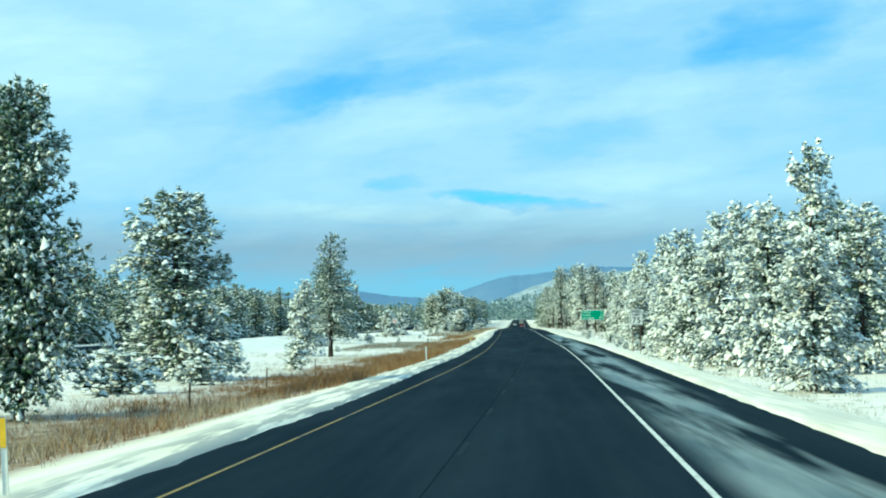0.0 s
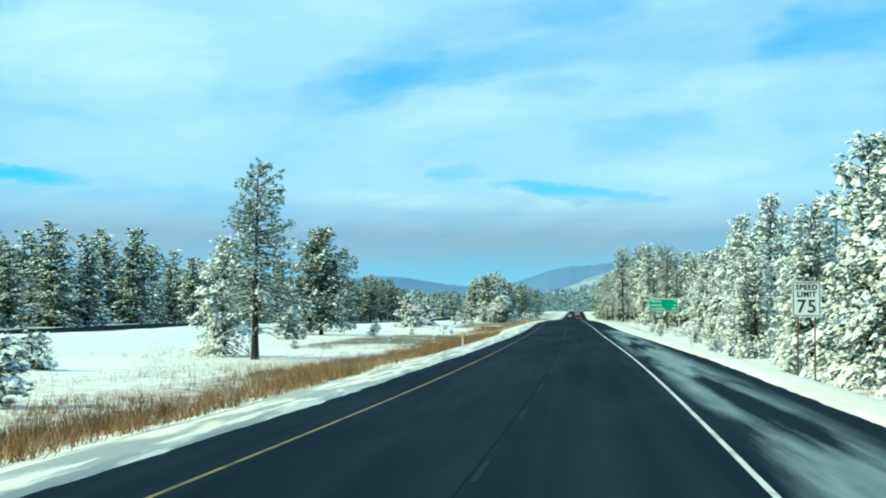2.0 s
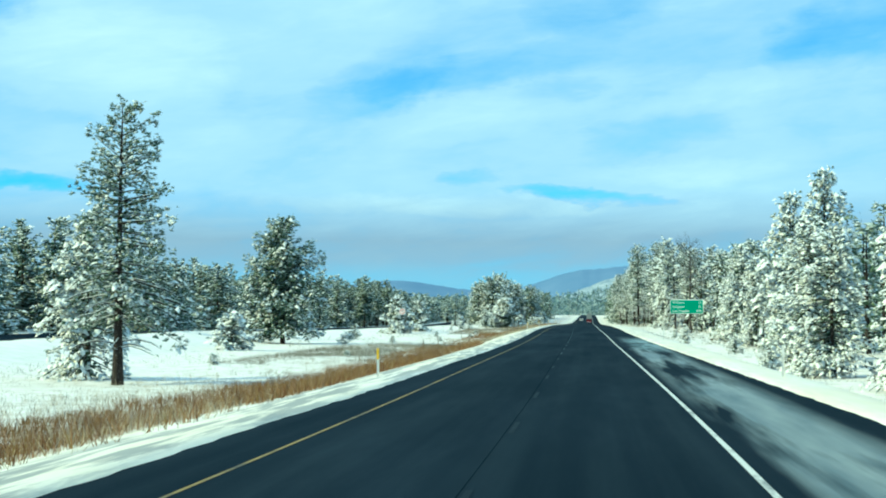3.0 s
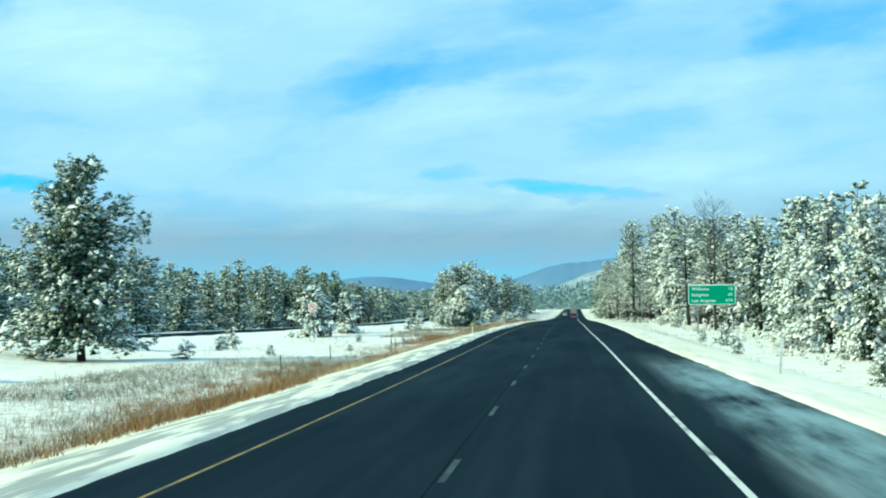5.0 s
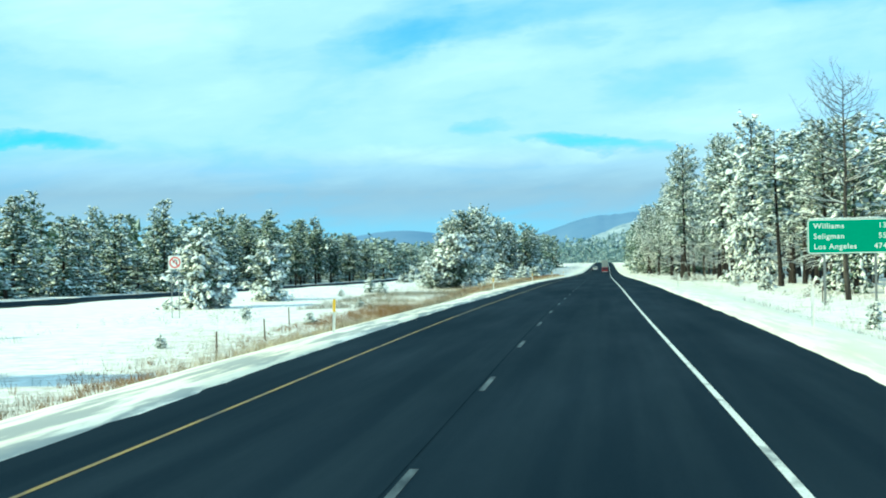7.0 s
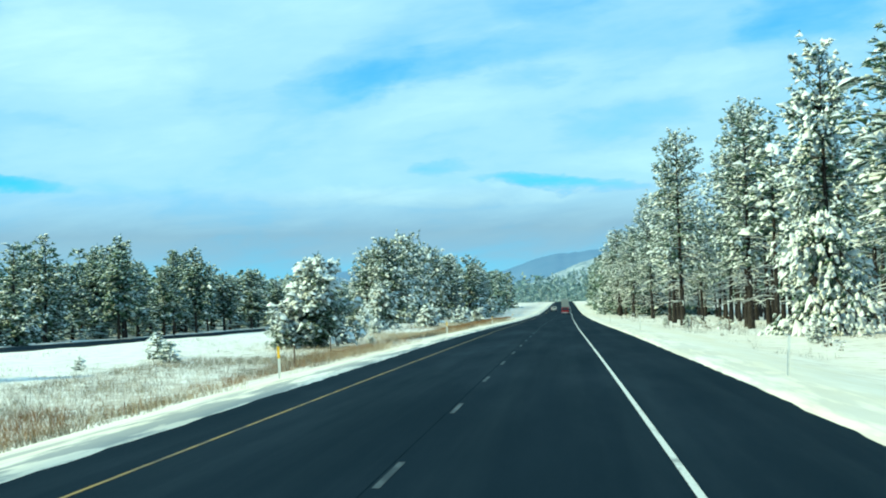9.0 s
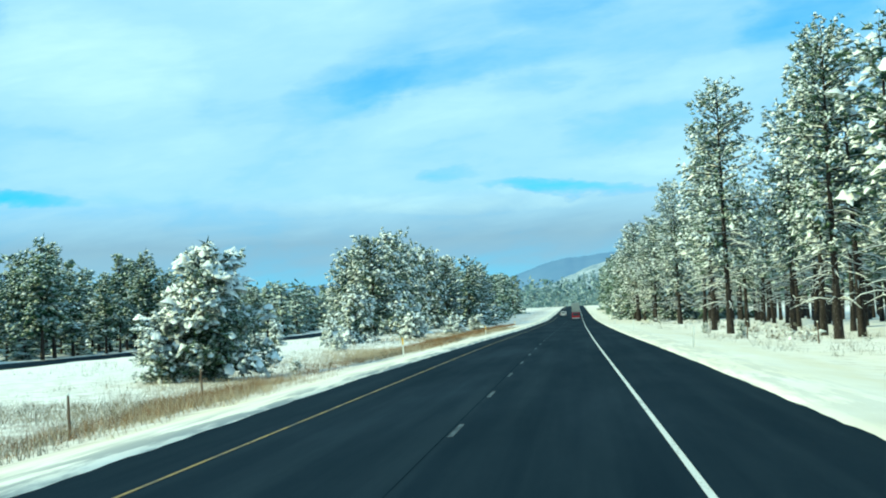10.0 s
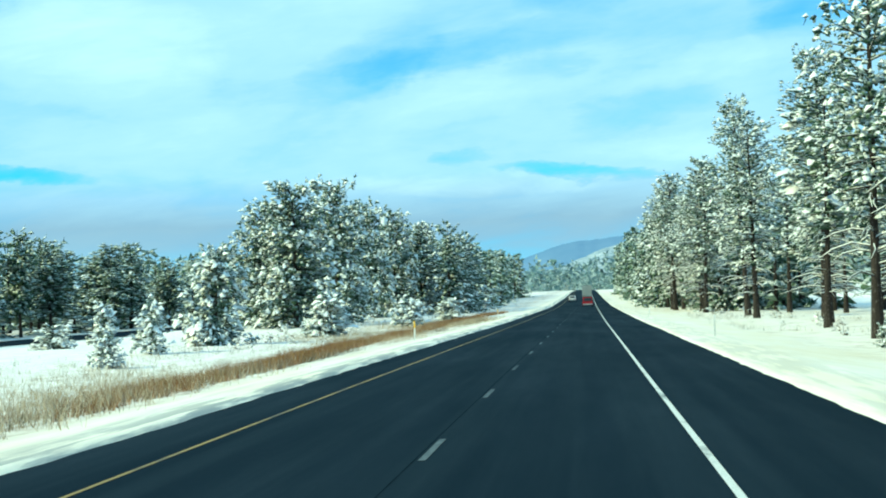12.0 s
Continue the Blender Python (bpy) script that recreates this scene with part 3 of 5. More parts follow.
def pine_shape(seed, H, R, bare, whorl, tuft, caps, blades, fans, shape=1.3, trunk=0.018, droop=0.25, width=0.09, stubs=0, lopsided=0.0, fine=True, cap=1.0, low=0.15, limbs=(3, 6), core=0.3, rough=1.0, crest=-0.28):
    """Wood, needles and snow of a pine: tapered trunk with limbs, sprays of needles, snow lying on them. bare: clear part of the trunk; rough: unevenness of the outline; crest: more or less snow towards the top."""
    r = np.random.RandomState(seed)
    wood, ridge = Geo(), Geo()
    bend = r.normal(0, 0.010 * H, 2)
    lobes = r.uniform(0, 6.283, 2)
    rings = 8 if fine else 4
    def axis_at(t):
        return Vector((bend[0] * math.sin(t * 2.6), bend[1] * math.sin(t * 2.1), t * H))
    wood.tube([axis_at(i / (rings - 1) * 0.99) - Vector((0, 0, 0.4 if i == 0 else 0)) for i in range(rings)], [max(0.02, H * trunk * (1.35 if i == 0 else 1) * (1 - 0.93 * i / (rings - 1)) ** 0.9) for i in range(rings)], 8 if fine else 5, False)
    at, way, grow, laid, deep_in = [], [], [], [], []
    z = bare * H
    while z < 0.985 * H:
        u = (z - bare * H) / (H - bare * H)
        reach = R * min(1.0, (u + low) / 0.34) ** 0.55 * max(0.03, 1 - u ** shape) ** 0.65
        for _ in range(r.randint(*limbs)):
            an = r.uniform(0, 2 * math.pi)
            lobe = 1 + rough * (0.16 * math.sin(2 * an + lobes[0] + 5.0 * u) + 0.12 * math.sin(3 * an + lobes[1] - 9.0 * u))
            ln = reach * lobe * r.uniform(1.08 - 0.42 * rough, 1.08 + 0.04 * rough) * (1 + lopsided * math.cos(an - 2.2)) + 0.25
            rise = (0.10 + 0.75 * u ** 1.5) * r.uniform(0.5, 1.4) - droop * (1 - u)
            root = axis_at(min(1.0, z / H))
            out_v = Vector((math.cos(an), math.sin(an), 0))
            pts = []
            for s in (0.0, 0.35, 0.7, 1.0):
                sag = rise * s * ln - droop * 0.5 * ln * s * s * (1 - u * 0.8) + 0.08 * ln * s ** 3
                pts.append(root + out_v * ln * s + Vector((r.normal(0, 0.03 * ln), r.normal(0, 0.03 * ln), sag)))
            thick = max(0.012, 0.014 * ln + 0.006)
            if fine:
                wood.tube(pts, [thick, thick * 0.75, thick * 0.45, thick * 0.15], 3, False)
            elif ln > 1.2:
                wood.tube([pts[0], pts[2]], [thick, thick * 0.4], 3, False)
            if fine and stubs > 10 and ln > 0.8:
                ridge.tube([p + Vector((0, 0, thick * 0.8 + 0.012)) for p in pts[:3]], [thick * 0.7, thick * 0.8, thick * 0.4], 3, False)
            m = max(2, int(fans * ln / R * r.uniform(0.75, 1.25)))
            load = min(1.0, max(0.02, r.normal(caps + 0.10 + crest * u, 0.22)))
            across = Vector((-out_v.y, out_v.x, 0))
            for k in range(m + int(m * core)):
                inner = k >= m
                s = r.uniform(0.04, 0.50) if inner else 0.25 + 0.80 * r.uniform(0, 1) ** 0.75
                i = 0 if s < 0.35 else (1 if s < 0.7 else 2)
                lo = (0.0, 0.35, 0.7)[i]
                p = pts[i].lerp(pts[i + 1], min(1.05, (s - lo) / ((0.35, 0.35, 0.3)[i])))
                off = r.uniform(-1, 1) * ln * (0.10 + 0.42 * s * (1.18 - s))
                p = p + across * off + Vector((0, 0, r.normal(0.0, 0.055 * ln + 0.08) - 0.30 * droop * abs(off)))
                d = (out_v * 0.8 + across * (off / (0.4 * ln + 0.2)) + Vector((0, 0, 0.18 - droop * (1 - u) + r.normal(0, 0.30)))).normalized()
                at.append(tuple(p))
                way.append(tuple(d))
                grow.append(1.7 - 1.1 * u ** 3 if inner else r.lognormal(0, 0.22))
                deep_in.append(inner)
                laid.append(not inner and r.uniform() < load)
        z += whorl * r.uniform(0.7, 1.3) * (1.0 - 0.35 * u)
    for _ in range(stubs):
        t = r.uniform(0.12, max(0.2, bare + 0.12))
        an, ln = r.uniform(0, 6.283), R * r.uniform(0.3, 1.0)
        root, o = axis_at(t), Vector((math.cos(an), math.sin(an), 0))
        pts = [root, root + o * ln * 0.4 + Vector((0, 0, 0.06 * ln)), root + o * ln * 0.75 + Vector((r.normal(0, 0.1), r.normal(0, 0.1), -0.02 * ln)), root + o * ln + Vector((r.normal(0, 0.15), r.normal(0, 0.15), -0.16 * ln))]
        wood.tube(pts, [0.035, 0.028, 0.018, 0.008], 4, False)
        ridge.tube([p + Vector((0, 0, 0.045)) for p in pts], [0.02, 0.036, 0.030, 0.010], 4, False)
    at, way = np.array(at), np.array(way)
    size = tuft * np.array(grow)
    inside = np.array(deep_in)
    V, F = clumps(r, at, way, size)
    NV, NF = needle_fans(r, at[~inside], way[~inside], size[~inside], blades, width)
    F = np.concatenate([F, NF + len(V)])
    V = np.concatenate([V, NV])
    laden = np.array(laid)
    k = 0.62 * size[laden] * np.clip(r.lognormal(-0.05, 0.30, int(laden.sum())), 0.5, 1.5) * cap
    SV, SF = drapes(r, at[laden] + np.array([0, 0, 1.0]) * (size[laden] * 0.16)[:, None] + way[laden] * (size[laden] * 0.08)[:, None], way[laden], k, 6 if fine else 4)
    if ridge.v:
        SF = SF.tolist() + [[i + len(SV) for i in q] for q in ridge.f]
        SV = np.concatenate([SV, np.array(ridge.v)])
    else:
        SF = SF.tolist()
    return wood, V, F, SV, SF


def pine(name, label, *shape, category="tree", **more):
    wood, V, F, SV, SF = pine_shape(*shape, **more)
    tree = tagged(new(name, wood.mesh("trunk", M_BARK, True)), label, category)
    tagged(part("crown", mesh_from("crown", V, F, M_NEEDLE, True), tree, "green needles bowed under snow"), kind="stuff")
    tagged(part("snow", mesh_from("snow", SV, SF, M_TSNOW, True), tree, "clumps of white snow on the boughs"), kind="stuff")
    return tree


def bare_tree(name, label, seed, H, R):
    r = np.random.RandomState(seed)
    wood, ridge = Geo(), Geo()
    wood.tube([(r.normal(0, 0.05), r.normal(0, 0.05), H * t - (0.4 if t == 0 else 0)) for t in (0, .15, .3, .45, .6, .75, .88, 1)], [H * 0.0145 * (1 - 0.94 * t) for t in (0, .15, .3, .45, .6, .75, .88, 1)], 8)
    for i in range(78):
        t = 0.18 + 0.79 * r.uniform(0, 1) ** 0.8
        an, ln = r.uniform(0, 6.283), R * (0.30 + 0.70 * math.sin(math.pi * t ** 1.1)) * r.uniform(0.45, 1.1)
        o = Vector((math.cos(an), math.sin(an), 0))
        root = Vector((0, 0, t * H))
        up = r.uniform(-0.15, 0.35) + 1.0 * t ** 1.6
        pts = [root, root + o * ln * 0.4 + Vector((0, 0, up * 0.22 * ln)), root + o * ln * 0.75 + Vector((r.normal(0, 0.14), r.normal(0, 0.14), up * 0.55 * ln)), root + o * ln + Vector((r.normal(0, 0.25), r.normal(0, 0.25), up * 1.1 * ln))]
        thick = 0.030 + 0.035 * (1 - t)
        wood.tube(pts, [thick, thick * 0.75, thick * 0.5, thick * 0.2], 4, False)
        if t < 0.62:
            ridge.tube([p + Vector((0, 0, thick * 0.9)) for p in pts[:3]], [0.02, 0.04, 0.022], 4, False)
        for _ in range(7):
            s = r.uniform(0.35, 1.0)
            p = pts[1].lerp(pts[3], (s - 0.35) / 0.65)
            q = p + o * r.uniform(-0.1, 0.5) + Vector((r.normal(0, 0.40), r.normal(0, 0.40), r.uniform(0.0, 0.75)))
            wood.tube([p, (p + q) / 2 + Vector((0, 0, -0.06)), q], [0.016, 0.012, 0.006], 3, False)
    tree = tagged(new(name, wood.mesh("trunk", M_DEAD, True)), label, "tree")
    part("snow", ridge.mesh("snow", M_TSNOW), tree, "thin snow along the bare branches")
    return tree


# broad young pines, round-topped pines, tall pines and bushes; each is built once and then copied
HEAVY = "ponderosa pine bowed under thick snow at the forest edge"
TALL = "tall ponderosa pine with bare lower trunk and snowy crown"
MIDDLE = "snow-dusted ponderosa pine in a dark stand"
protos = {
    "broad": [pine("pine_tree", HEAVY, 11 + i, 14.0, 4.5, 0.09, 0.58, 0.38, 0.86, 2, 27, 1.20, stubs=6, limbs=(4, 7), droop=0.50, cap=0.98, low=0.24, core=0.25) for i in range(4)],
    "second": [pine("pine_tree", HEAVY, 15 + i, 14.0, 4.5, 0.12, 0.74, 0.62, 0.80, 1, 14, 1.25, fine=False, limbs=(4, 7), droop=0.46, cap=0.72, low=0.24, core=0.3) for i in range(2)],
    "round": [pine("pine_tree", HEAVY, 22 + i, 14.0, 4.7, 0.10, 0.62, 0.40, 0.66, 5, 40, 1.45, droop=0.46, stubs=18, low=0.34, limbs=(4, 7), core=0.42, trunk=0.026, cap=0.80, rough=0.5) for i in range(1)],
    "cone": [pine("pine_tree", HEAVY, 61 + i, 7.0, 3.2, 0.06, 0.42, 0.40, 0.80, 4, 19, 1.25, cap=0.98, low=0.3, limbs=(4, 7), droop=0.4, trunk=0.02, core=0.5) for i in range(2)],
    "shade": [pine("pine_tree", HEAVY, 27 + i, 14.0, 4.6, 0.12, 0.48, 0.42, 0.33, 4, 34, 1.7, droop=0.3, stubs=6, low=0.34, limbs=(4, 8), core=0.8, cap=0.8, rough=0.75) for i in range(2)],
    "grove": [pine("pine_tree", HEAVY, 25 + i, 14.0, 4.5, 0.06, 0.64, 0.60, 0.56, 3, 18, 2.5, droop=0.30, low=0.34, limbs=(3, 6), core=0.5, fine=False, cap=0.85, rough=0.65) for i in range(3)],
    "tall": [pine("pine_tree", TALL, 31 + i, 20.0, 3.7, 0.30, 0.66, 0.40, 0.56, 3, 20, 3.0, trunk=0.0145, droop=0.26, stubs=42, low=0.10, cap=0.80) for i in range(4)],
    "pole": [pine("pine_tree", TALL, 51 + i, 19.0, 2.6, 0.44, 0.95, 0.62, 0.62, 2, 8, 2.4, trunk=0.0115, droop=0.2, stubs=26, cap=0.86) for i in range(3)],
    "mid": [pine("pine_tree", MIDDLE, 71 + i, 16.0, 3.9, 0.05, 0.92, 0.80, 0.44, 1, 9, 1.35, fine=False, low=0.34, cap=0.64, limbs=(3, 6), core=0.65) for i in range(4)],
    "stand": [pine("pine_tree", "dark slender pine in a shaded stand dusted with snow", 171 + i, 16.0, 3.6, 0.26, 0.85, 0.86, 0.06, 1, 9, 1.8, fine=False, low=0.3, cap=0.6, limbs=(3, 6), core=0.9, trunk=0.014) for i in range(3)],
    "bush": [pine("young_pine", "small young pine half buried in snow", 111 + i, 3.0, 1.35, 0.03, 0.25, 0.27, 0.66, 4, 11, 1.2, cap=1.15, rough=0.8, trunk=0.016, category="young tree") for i in range(3)],
    "sapling": [pine("pine_sapling", "thin pine sapling standing in the snow", 121 + i, 2.2, 0.75, 0.10, 0.26, 0.30, 0.5, 4, 5, 1.1, trunk=0.014, category="young tree") for i in range(2)],
}
SIZE = {"broad": (14.0, 4.3), "second": (14.0, 4.3), "round": (14.0, 4.6), "grove": (14.0, 4.4), "shade": (14.0, 4.4), "cone": (7.0, 3.2), "tall": (20.0, 3.3), "pole": (19.0, 2.4), "mid": (16.0, 3.4), "stand": (16.0, 3.4), "bush": (3.0, 1.35), "sapling": (2.2, 0.75)}
snowy_shapes = [pine_shape(91 + i, 17.0, 3.4, 0.10, 1.7, 1.05, 0.66, 1, 6, 1.7, fine=False, limbs=(2, 5), cap=0.42) for i in range(5)]
bare_shapes = [pine_shape(191 + i, 17.0, 3.0, 0.34, 1.6, 1.05, 0.50, 1, 5, 2.4, fine=False, limbs=(2, 5), stubs=3, trunk=0.013, cap=0.42) for i in range(5)]
dark_shapes = [pine_shape(101 + i, 17.0, 3.4, 0.05, 2.0, 1.55, 0.16, 1, 5, 1.6, fine=False, limbs=(2, 5), low=0.3, cap=0.42, core=0.5) for i in range(5)]
used = set()
rng = random.Random(7)
planted = []


def plant(kind, x, y, H, R=None, which=None, label="", group="", turn=None, sink=0.05):
    """One tree of a kind, H high and R in radius, on the ground at x, y."""
    i = rng.randrange(len(protos[kind])) if which is None else which
    h0, r0 = SIZE[kind]
    sz = H / h0
    sr = sz if R is None else R / r0
    z = float(terrain(np.array(x), np.array(y))) - sink
    spin = rng.uniform(0, 360) if turn is None else turn
    m = pose(x, y, z, rng.uniform(-1.2, 1.2), rng.uniform(-1.2, 1.2), spin) @ Matrix.Diagonal((sr, sr, sz, 1))
    src = protos[kind][i]
    if (kind, i) in used:
        ob = copy_thing(src, m @ Matrix.Diagonal((1 / src.scale.x, 1 / src.scale.y, 1 / src.scale.z, 1)))
    else:
        used.add((kind, i))
        ob = src
        ob.matrix_basis = m
    if label:
        tagged(ob, label)
    if group:
        tagged(ob, group=group)
    planted.append((x, y))
    return ob


def forest(name, label, trees, seed, deep_shapes):
    """Trees too deep in the wood to tell apart, joined into one object."""
    r = np.random.RandomState(seed)
    V, F, mats, n0 = [], [], [], 0
    for x, y, H, R in trees:
        wood, LV, LF, SV, SF = deep_shapes[r.randint(len(deep_shapes))]
        an, sr, sz = r.uniform(0, 6.283), R / 3.4, H / 17.0
        z = float(terrain(np.array(x), np.array(y)))
        for pts, faces, k in ((np.array(wood.v), wood.f, 0), (LV, LF.tolist(), 1), (SV, SF, 2)):
            c, s = math.cos(an) * sr, math.sin(an) * sr
            V.append(np.stack([pts[:, 0] * c - pts[:, 1] * s + x, pts[:, 0] * s + pts[:, 1] * c + y, pts[:, 2] * sz + z], 1))
            F += [[i + n0 for i in q] for q in faces]
            mats += [k] * len(faces)
            n0 += len(pts)
    me = mesh_from(name, np.concatenate(V), F, M_BARK)
    me.materials.append(M_NEEDLE)
    me.materials.append(M_TSNOW)
    me.polygons.foreach_set("material_index", mats)
    tagged(new(name, me), label, "forest", kind="stuff")


# trees in the median that stand out one by one
MEDIAN = "pines in the median"
plant("shade", -20.8, 61.2, 14.1, 3.35, 0, "tall dark pine dusted with snow beside the highway ditch")
plant("round", -25.0, 107.3, 13.8, 5.5, 0, "broad round-topped pine with snow on its boughs in the median")
plant("bush", -22.2, 82.5, 2.7, 2.3)
plant("bush", -20.6, 96.0, 1.8, 1.6)
plant("sapling", -19.5, 130.0, 2.4, 1.1)
plant("bush", -32.9, 168.0, 2.4, 1.4)
lone = pine("pine_tree", "lone tall pine with a long bare trunk in the snowy median", 203, 16.8, 3.6, 0.26, 0.52, 0.31, 0.20, 7, 30, 1.9, trunk=0.018, droop=0.36, stubs=44, lopsided=-0.2, core=0.20, limbs=(3, 7), low=0.25, cap=0.8, width=0.07)
lone.matrix_basis = pose(-25.4, 200.1, float(terrain(np.array(-25.4), np.array(200.1))) - 0.05, 0, 0.4, 40)
plant("broad", -30.0, 208.0, 10.8, 3.3, 2, "snow-covered young pine leaning by a taller trunk")
plant("shade", -40.4, 316.9, 17.4, 5.7, 1, "dense dark pine with frosted top in the median")
plant("bush", -38.8, 281.4, 4.0, 2.2)
plant("mid", -46.0, 345.0, 9.0, 2.2)
for x, y, H in ((-29.0, 236.0, 0.9), (-22.0, 262.0, 0.7), (-27.0, 333.0, 0.9), (-21.0, 345.0, 0.7), (-18.5, 372.0, 0.8), (-25.5, 381.0, 0.9), (-20.0, 402.0, 0.7), (-28.0, 436.0, 0.8), (-14.3, 470.8, 0.75)):
    plant("sapling", x, y, H, H * 0.5, label="knee-high pine seedling poking through the snow")
plant("sapling", -36.9, 358.0, 2.2, 0.9)
plant("sapling", -32.2, 321.0, 1.6, 0.9)
plant("sapling", -36.0, 349.0, 1.5, 0.7)
for x, y, H, R, i in ((-35.8, 404.5, 7.2, 3.3, 0), (-33.7, 424.5, 6.4, 3.0, 1)):
    plant("cone", x, y, H, R, i, "cone-shaped young pine covered in snow in the median")
laden_pine = pine("pine_tree", "spreading pine carrying heavy snow pads near the shoulder", 207, 6.8, 3.15, 0.07, 0.40, 0.36, 0.08, 6, 34, 2.1, crest=0.46, trunk=0.024, droop=0.26, cap=1.3, low=0.10, limbs=(4, 7), core=0.6, rough=0.95)
laden_pine.matrix_basis = pose(-17.4, 464.2, float(terrain(np.array(-17.4), np.array(464.2))) - 0.05, 0, 0, 65)
beside = copy_thing(laden_pine, pose(-20.2, 463.4, float(terrain(np.array(-20.2), np.array(463.4))) - 0.05, 0, 0, 190) @ Matrix.Diagonal((0.58, 0.58, 0.52, 1)))
tagged(beside, "low green pine with snow pads beside a larger one")
plant("cone", -24.0, 487.0, 4.4, 1.9, 1, "young pine with drooping snowy boughs in the median")
plant("bush", -26.0, 503.2, 2.0, 0.85, 1)
plant("bush", -39.8, 573.5, 1.9, 1.6, 0)
plant("sapling", -26.7, 449.0, 1.8, 0.8)
plant("sapling", -24.5, 444.0, 1.3, 0.7)
plant("bush", -22.3, 535.0, 1.6, 0.85, 0)
plant("bush", -27.1, 558.2, 3.3, 1.2, 1)
plant("cone", -26.0, 571.0, 7.2, 3.0, 0, "small pine with snow pads at the edge of a grove")
plant("bush", -20.3, 586.6, 3.4, 1.9, 2)
plant("bush", -30.5, 592.0, 2.6, 1.5, 0)
plant("bush", -17.0, 618.0, 2.9, 1.8, 1)
plant("bush", -16.0, 652.0, 2.6, 1.7, 2)
plant("bush", -39.2, 584.0, 3.3, 1.2, 2)
for x, y, H, R in ((-32.0, 631.0, 16.8, 5.0), (-31.0, 654.0, 18.4, 4.6), (-37.4, 636.0, 14.5, 4.2), (-33.2, 676.0, 17.0, 4.4), (-33.0, 696.0, 18.4, 4.4), (-30.8, 710.0, 17.6, 4.2), (-38.0, 660.0, 16.0, 4.4), (-28.5, 730.0, 16.5, 4.2), (-30.0, 752.0, 16.0, 4.2)):
    plant("grove", x, y, H, R, label="big snowy pine in the grove of the median", group=MEDIAN)
grove = []
for y in range(716, 1040, 11):
    for x in (-24, -30, -36, -44):
        spot = (x + rng.uniform(-3.0, 3.0), y + rng.uniform(-5, 5), rng.uniform(12, 17), rng.uniform(3.0, 4.2))
        if y < 800 and x > -40:
            plant("mid", *spot, group=MEDIAN)
        else:
            grove.append(spot)
forest("median_woods", "dense snowy pine grove filling the median far ahead", grove, 41, dark_shapes)

# the forest beyond the opposite carriageway
far_group = "pines beyond the opposite carriageway"
for x, y, H, R in ((-99, 519, 18.0, 3.7), (-95.7, 541, 16.2, 3.4), (-93.7, 644, 18.5, 4.0), (-109, 440, 15.8, 3.5), (-98, 655, 18.5, 3.6), (-75, 330, 13.5, 3.5), (-70, 345, 12.5, 3.3), (-88, 452, 14.5, 3.5), (-92, 478, 14.0, 3.5)):
    plant("mid", x, y, H, R, group=far_group)
deep = []
for y in range(140, 1130, 8):
    for x in (-72, -80, -90, -104):
        if x < -100 and y > 760:
            continue
        if rng.random() < (0.96 if y > 560 else 0.62):
            px, py = x + rng.uniform(-4, 4), y + rng.uniform(-4, 4)
            if all((px - qx) ** 2 + (py - qy) ** 2 > 12 for qx, qy in planted):
                H, R = rng.uniform(9.5, 15.0) + (0.6 if y < 520 else -0.6 if y < 556 else 2.2 if y < 660 else 1.0 if y < 750 else -0.4), rng.uniform(2.9, 4.1)
                if 170 < y < 720 and x > -90:
                    plant("mid" if y < 560 else "stand", px, py, H, R, group=far_group)
                else:
                    deep.append((px, py, H, R))
for y in range(180, 1100, 7):
    deep.append((-73 - rng.uniform(0, 7), y + rng.uniform(-3, 3), rng.uniform(4.5, 8.0), rng.uniform(2.2, 3.4)))
forest("far_forest", "dark snow-dusted pine forest beyond the opposite carriageway", deep, 42, dark_shapes)

# the forest edge along the right-hand side
edge_group = "pines along the forest edge"
front_near = [(17.5, 84, 9, 3.0), (20.2, 113.9, 13.0, 3.9), (27.5, 114.3, 12.8, 4.2), (26.6, 127.1, 19.0, 4.8), (18.7, 150.9, 12.2, 4.0), (19.0, 133, 11.5, 3.7), (18.6, 160.0, 13.9, 4.0), (26.5, 171, 17.4, 4.6), (29.5, 209, 19.2, 4.6), (21.0, 195, 12.8, 3.7), (18.8, 214, 9.4, 3.0), (23.5, 183, 13.5, 3.8), (19.8, 232, 10.5, 3.4), (22.5, 250, 13.0, 3.7)]
front_far = [(28.6, 281, 19.8, 4.6), (24.0, 272, 16.5, 4.0), (22.6, 293, 10.6, 2.6), (22.5, 308, 12.0, 3.4), (22.4, 322, 9.5, 2.5), (31.2, 376, 16.5, 4.2), (25.0, 335, 14.0, 3.7), (26.5, 352, 15.0, 3.7), (24.0, 398, 12.0, 3.1), (32, 148, 16, 4.4), (34, 190, 17, 4.4), (33, 232, 17, 4.4), (30, 300, 16, 4.4), (27.5, 390, 15.0, 3.6), (29.5, 362, 15.5, 3.8), (24, 62, 13, 3.8), (30, 92, 17, 4.4)]
for x, y, H, R in front_near + front_far:
    plant("second" if x > 29 and y != 209 or y > 330 else "broad", x, y, H, R * 1.02, group=edge_group)
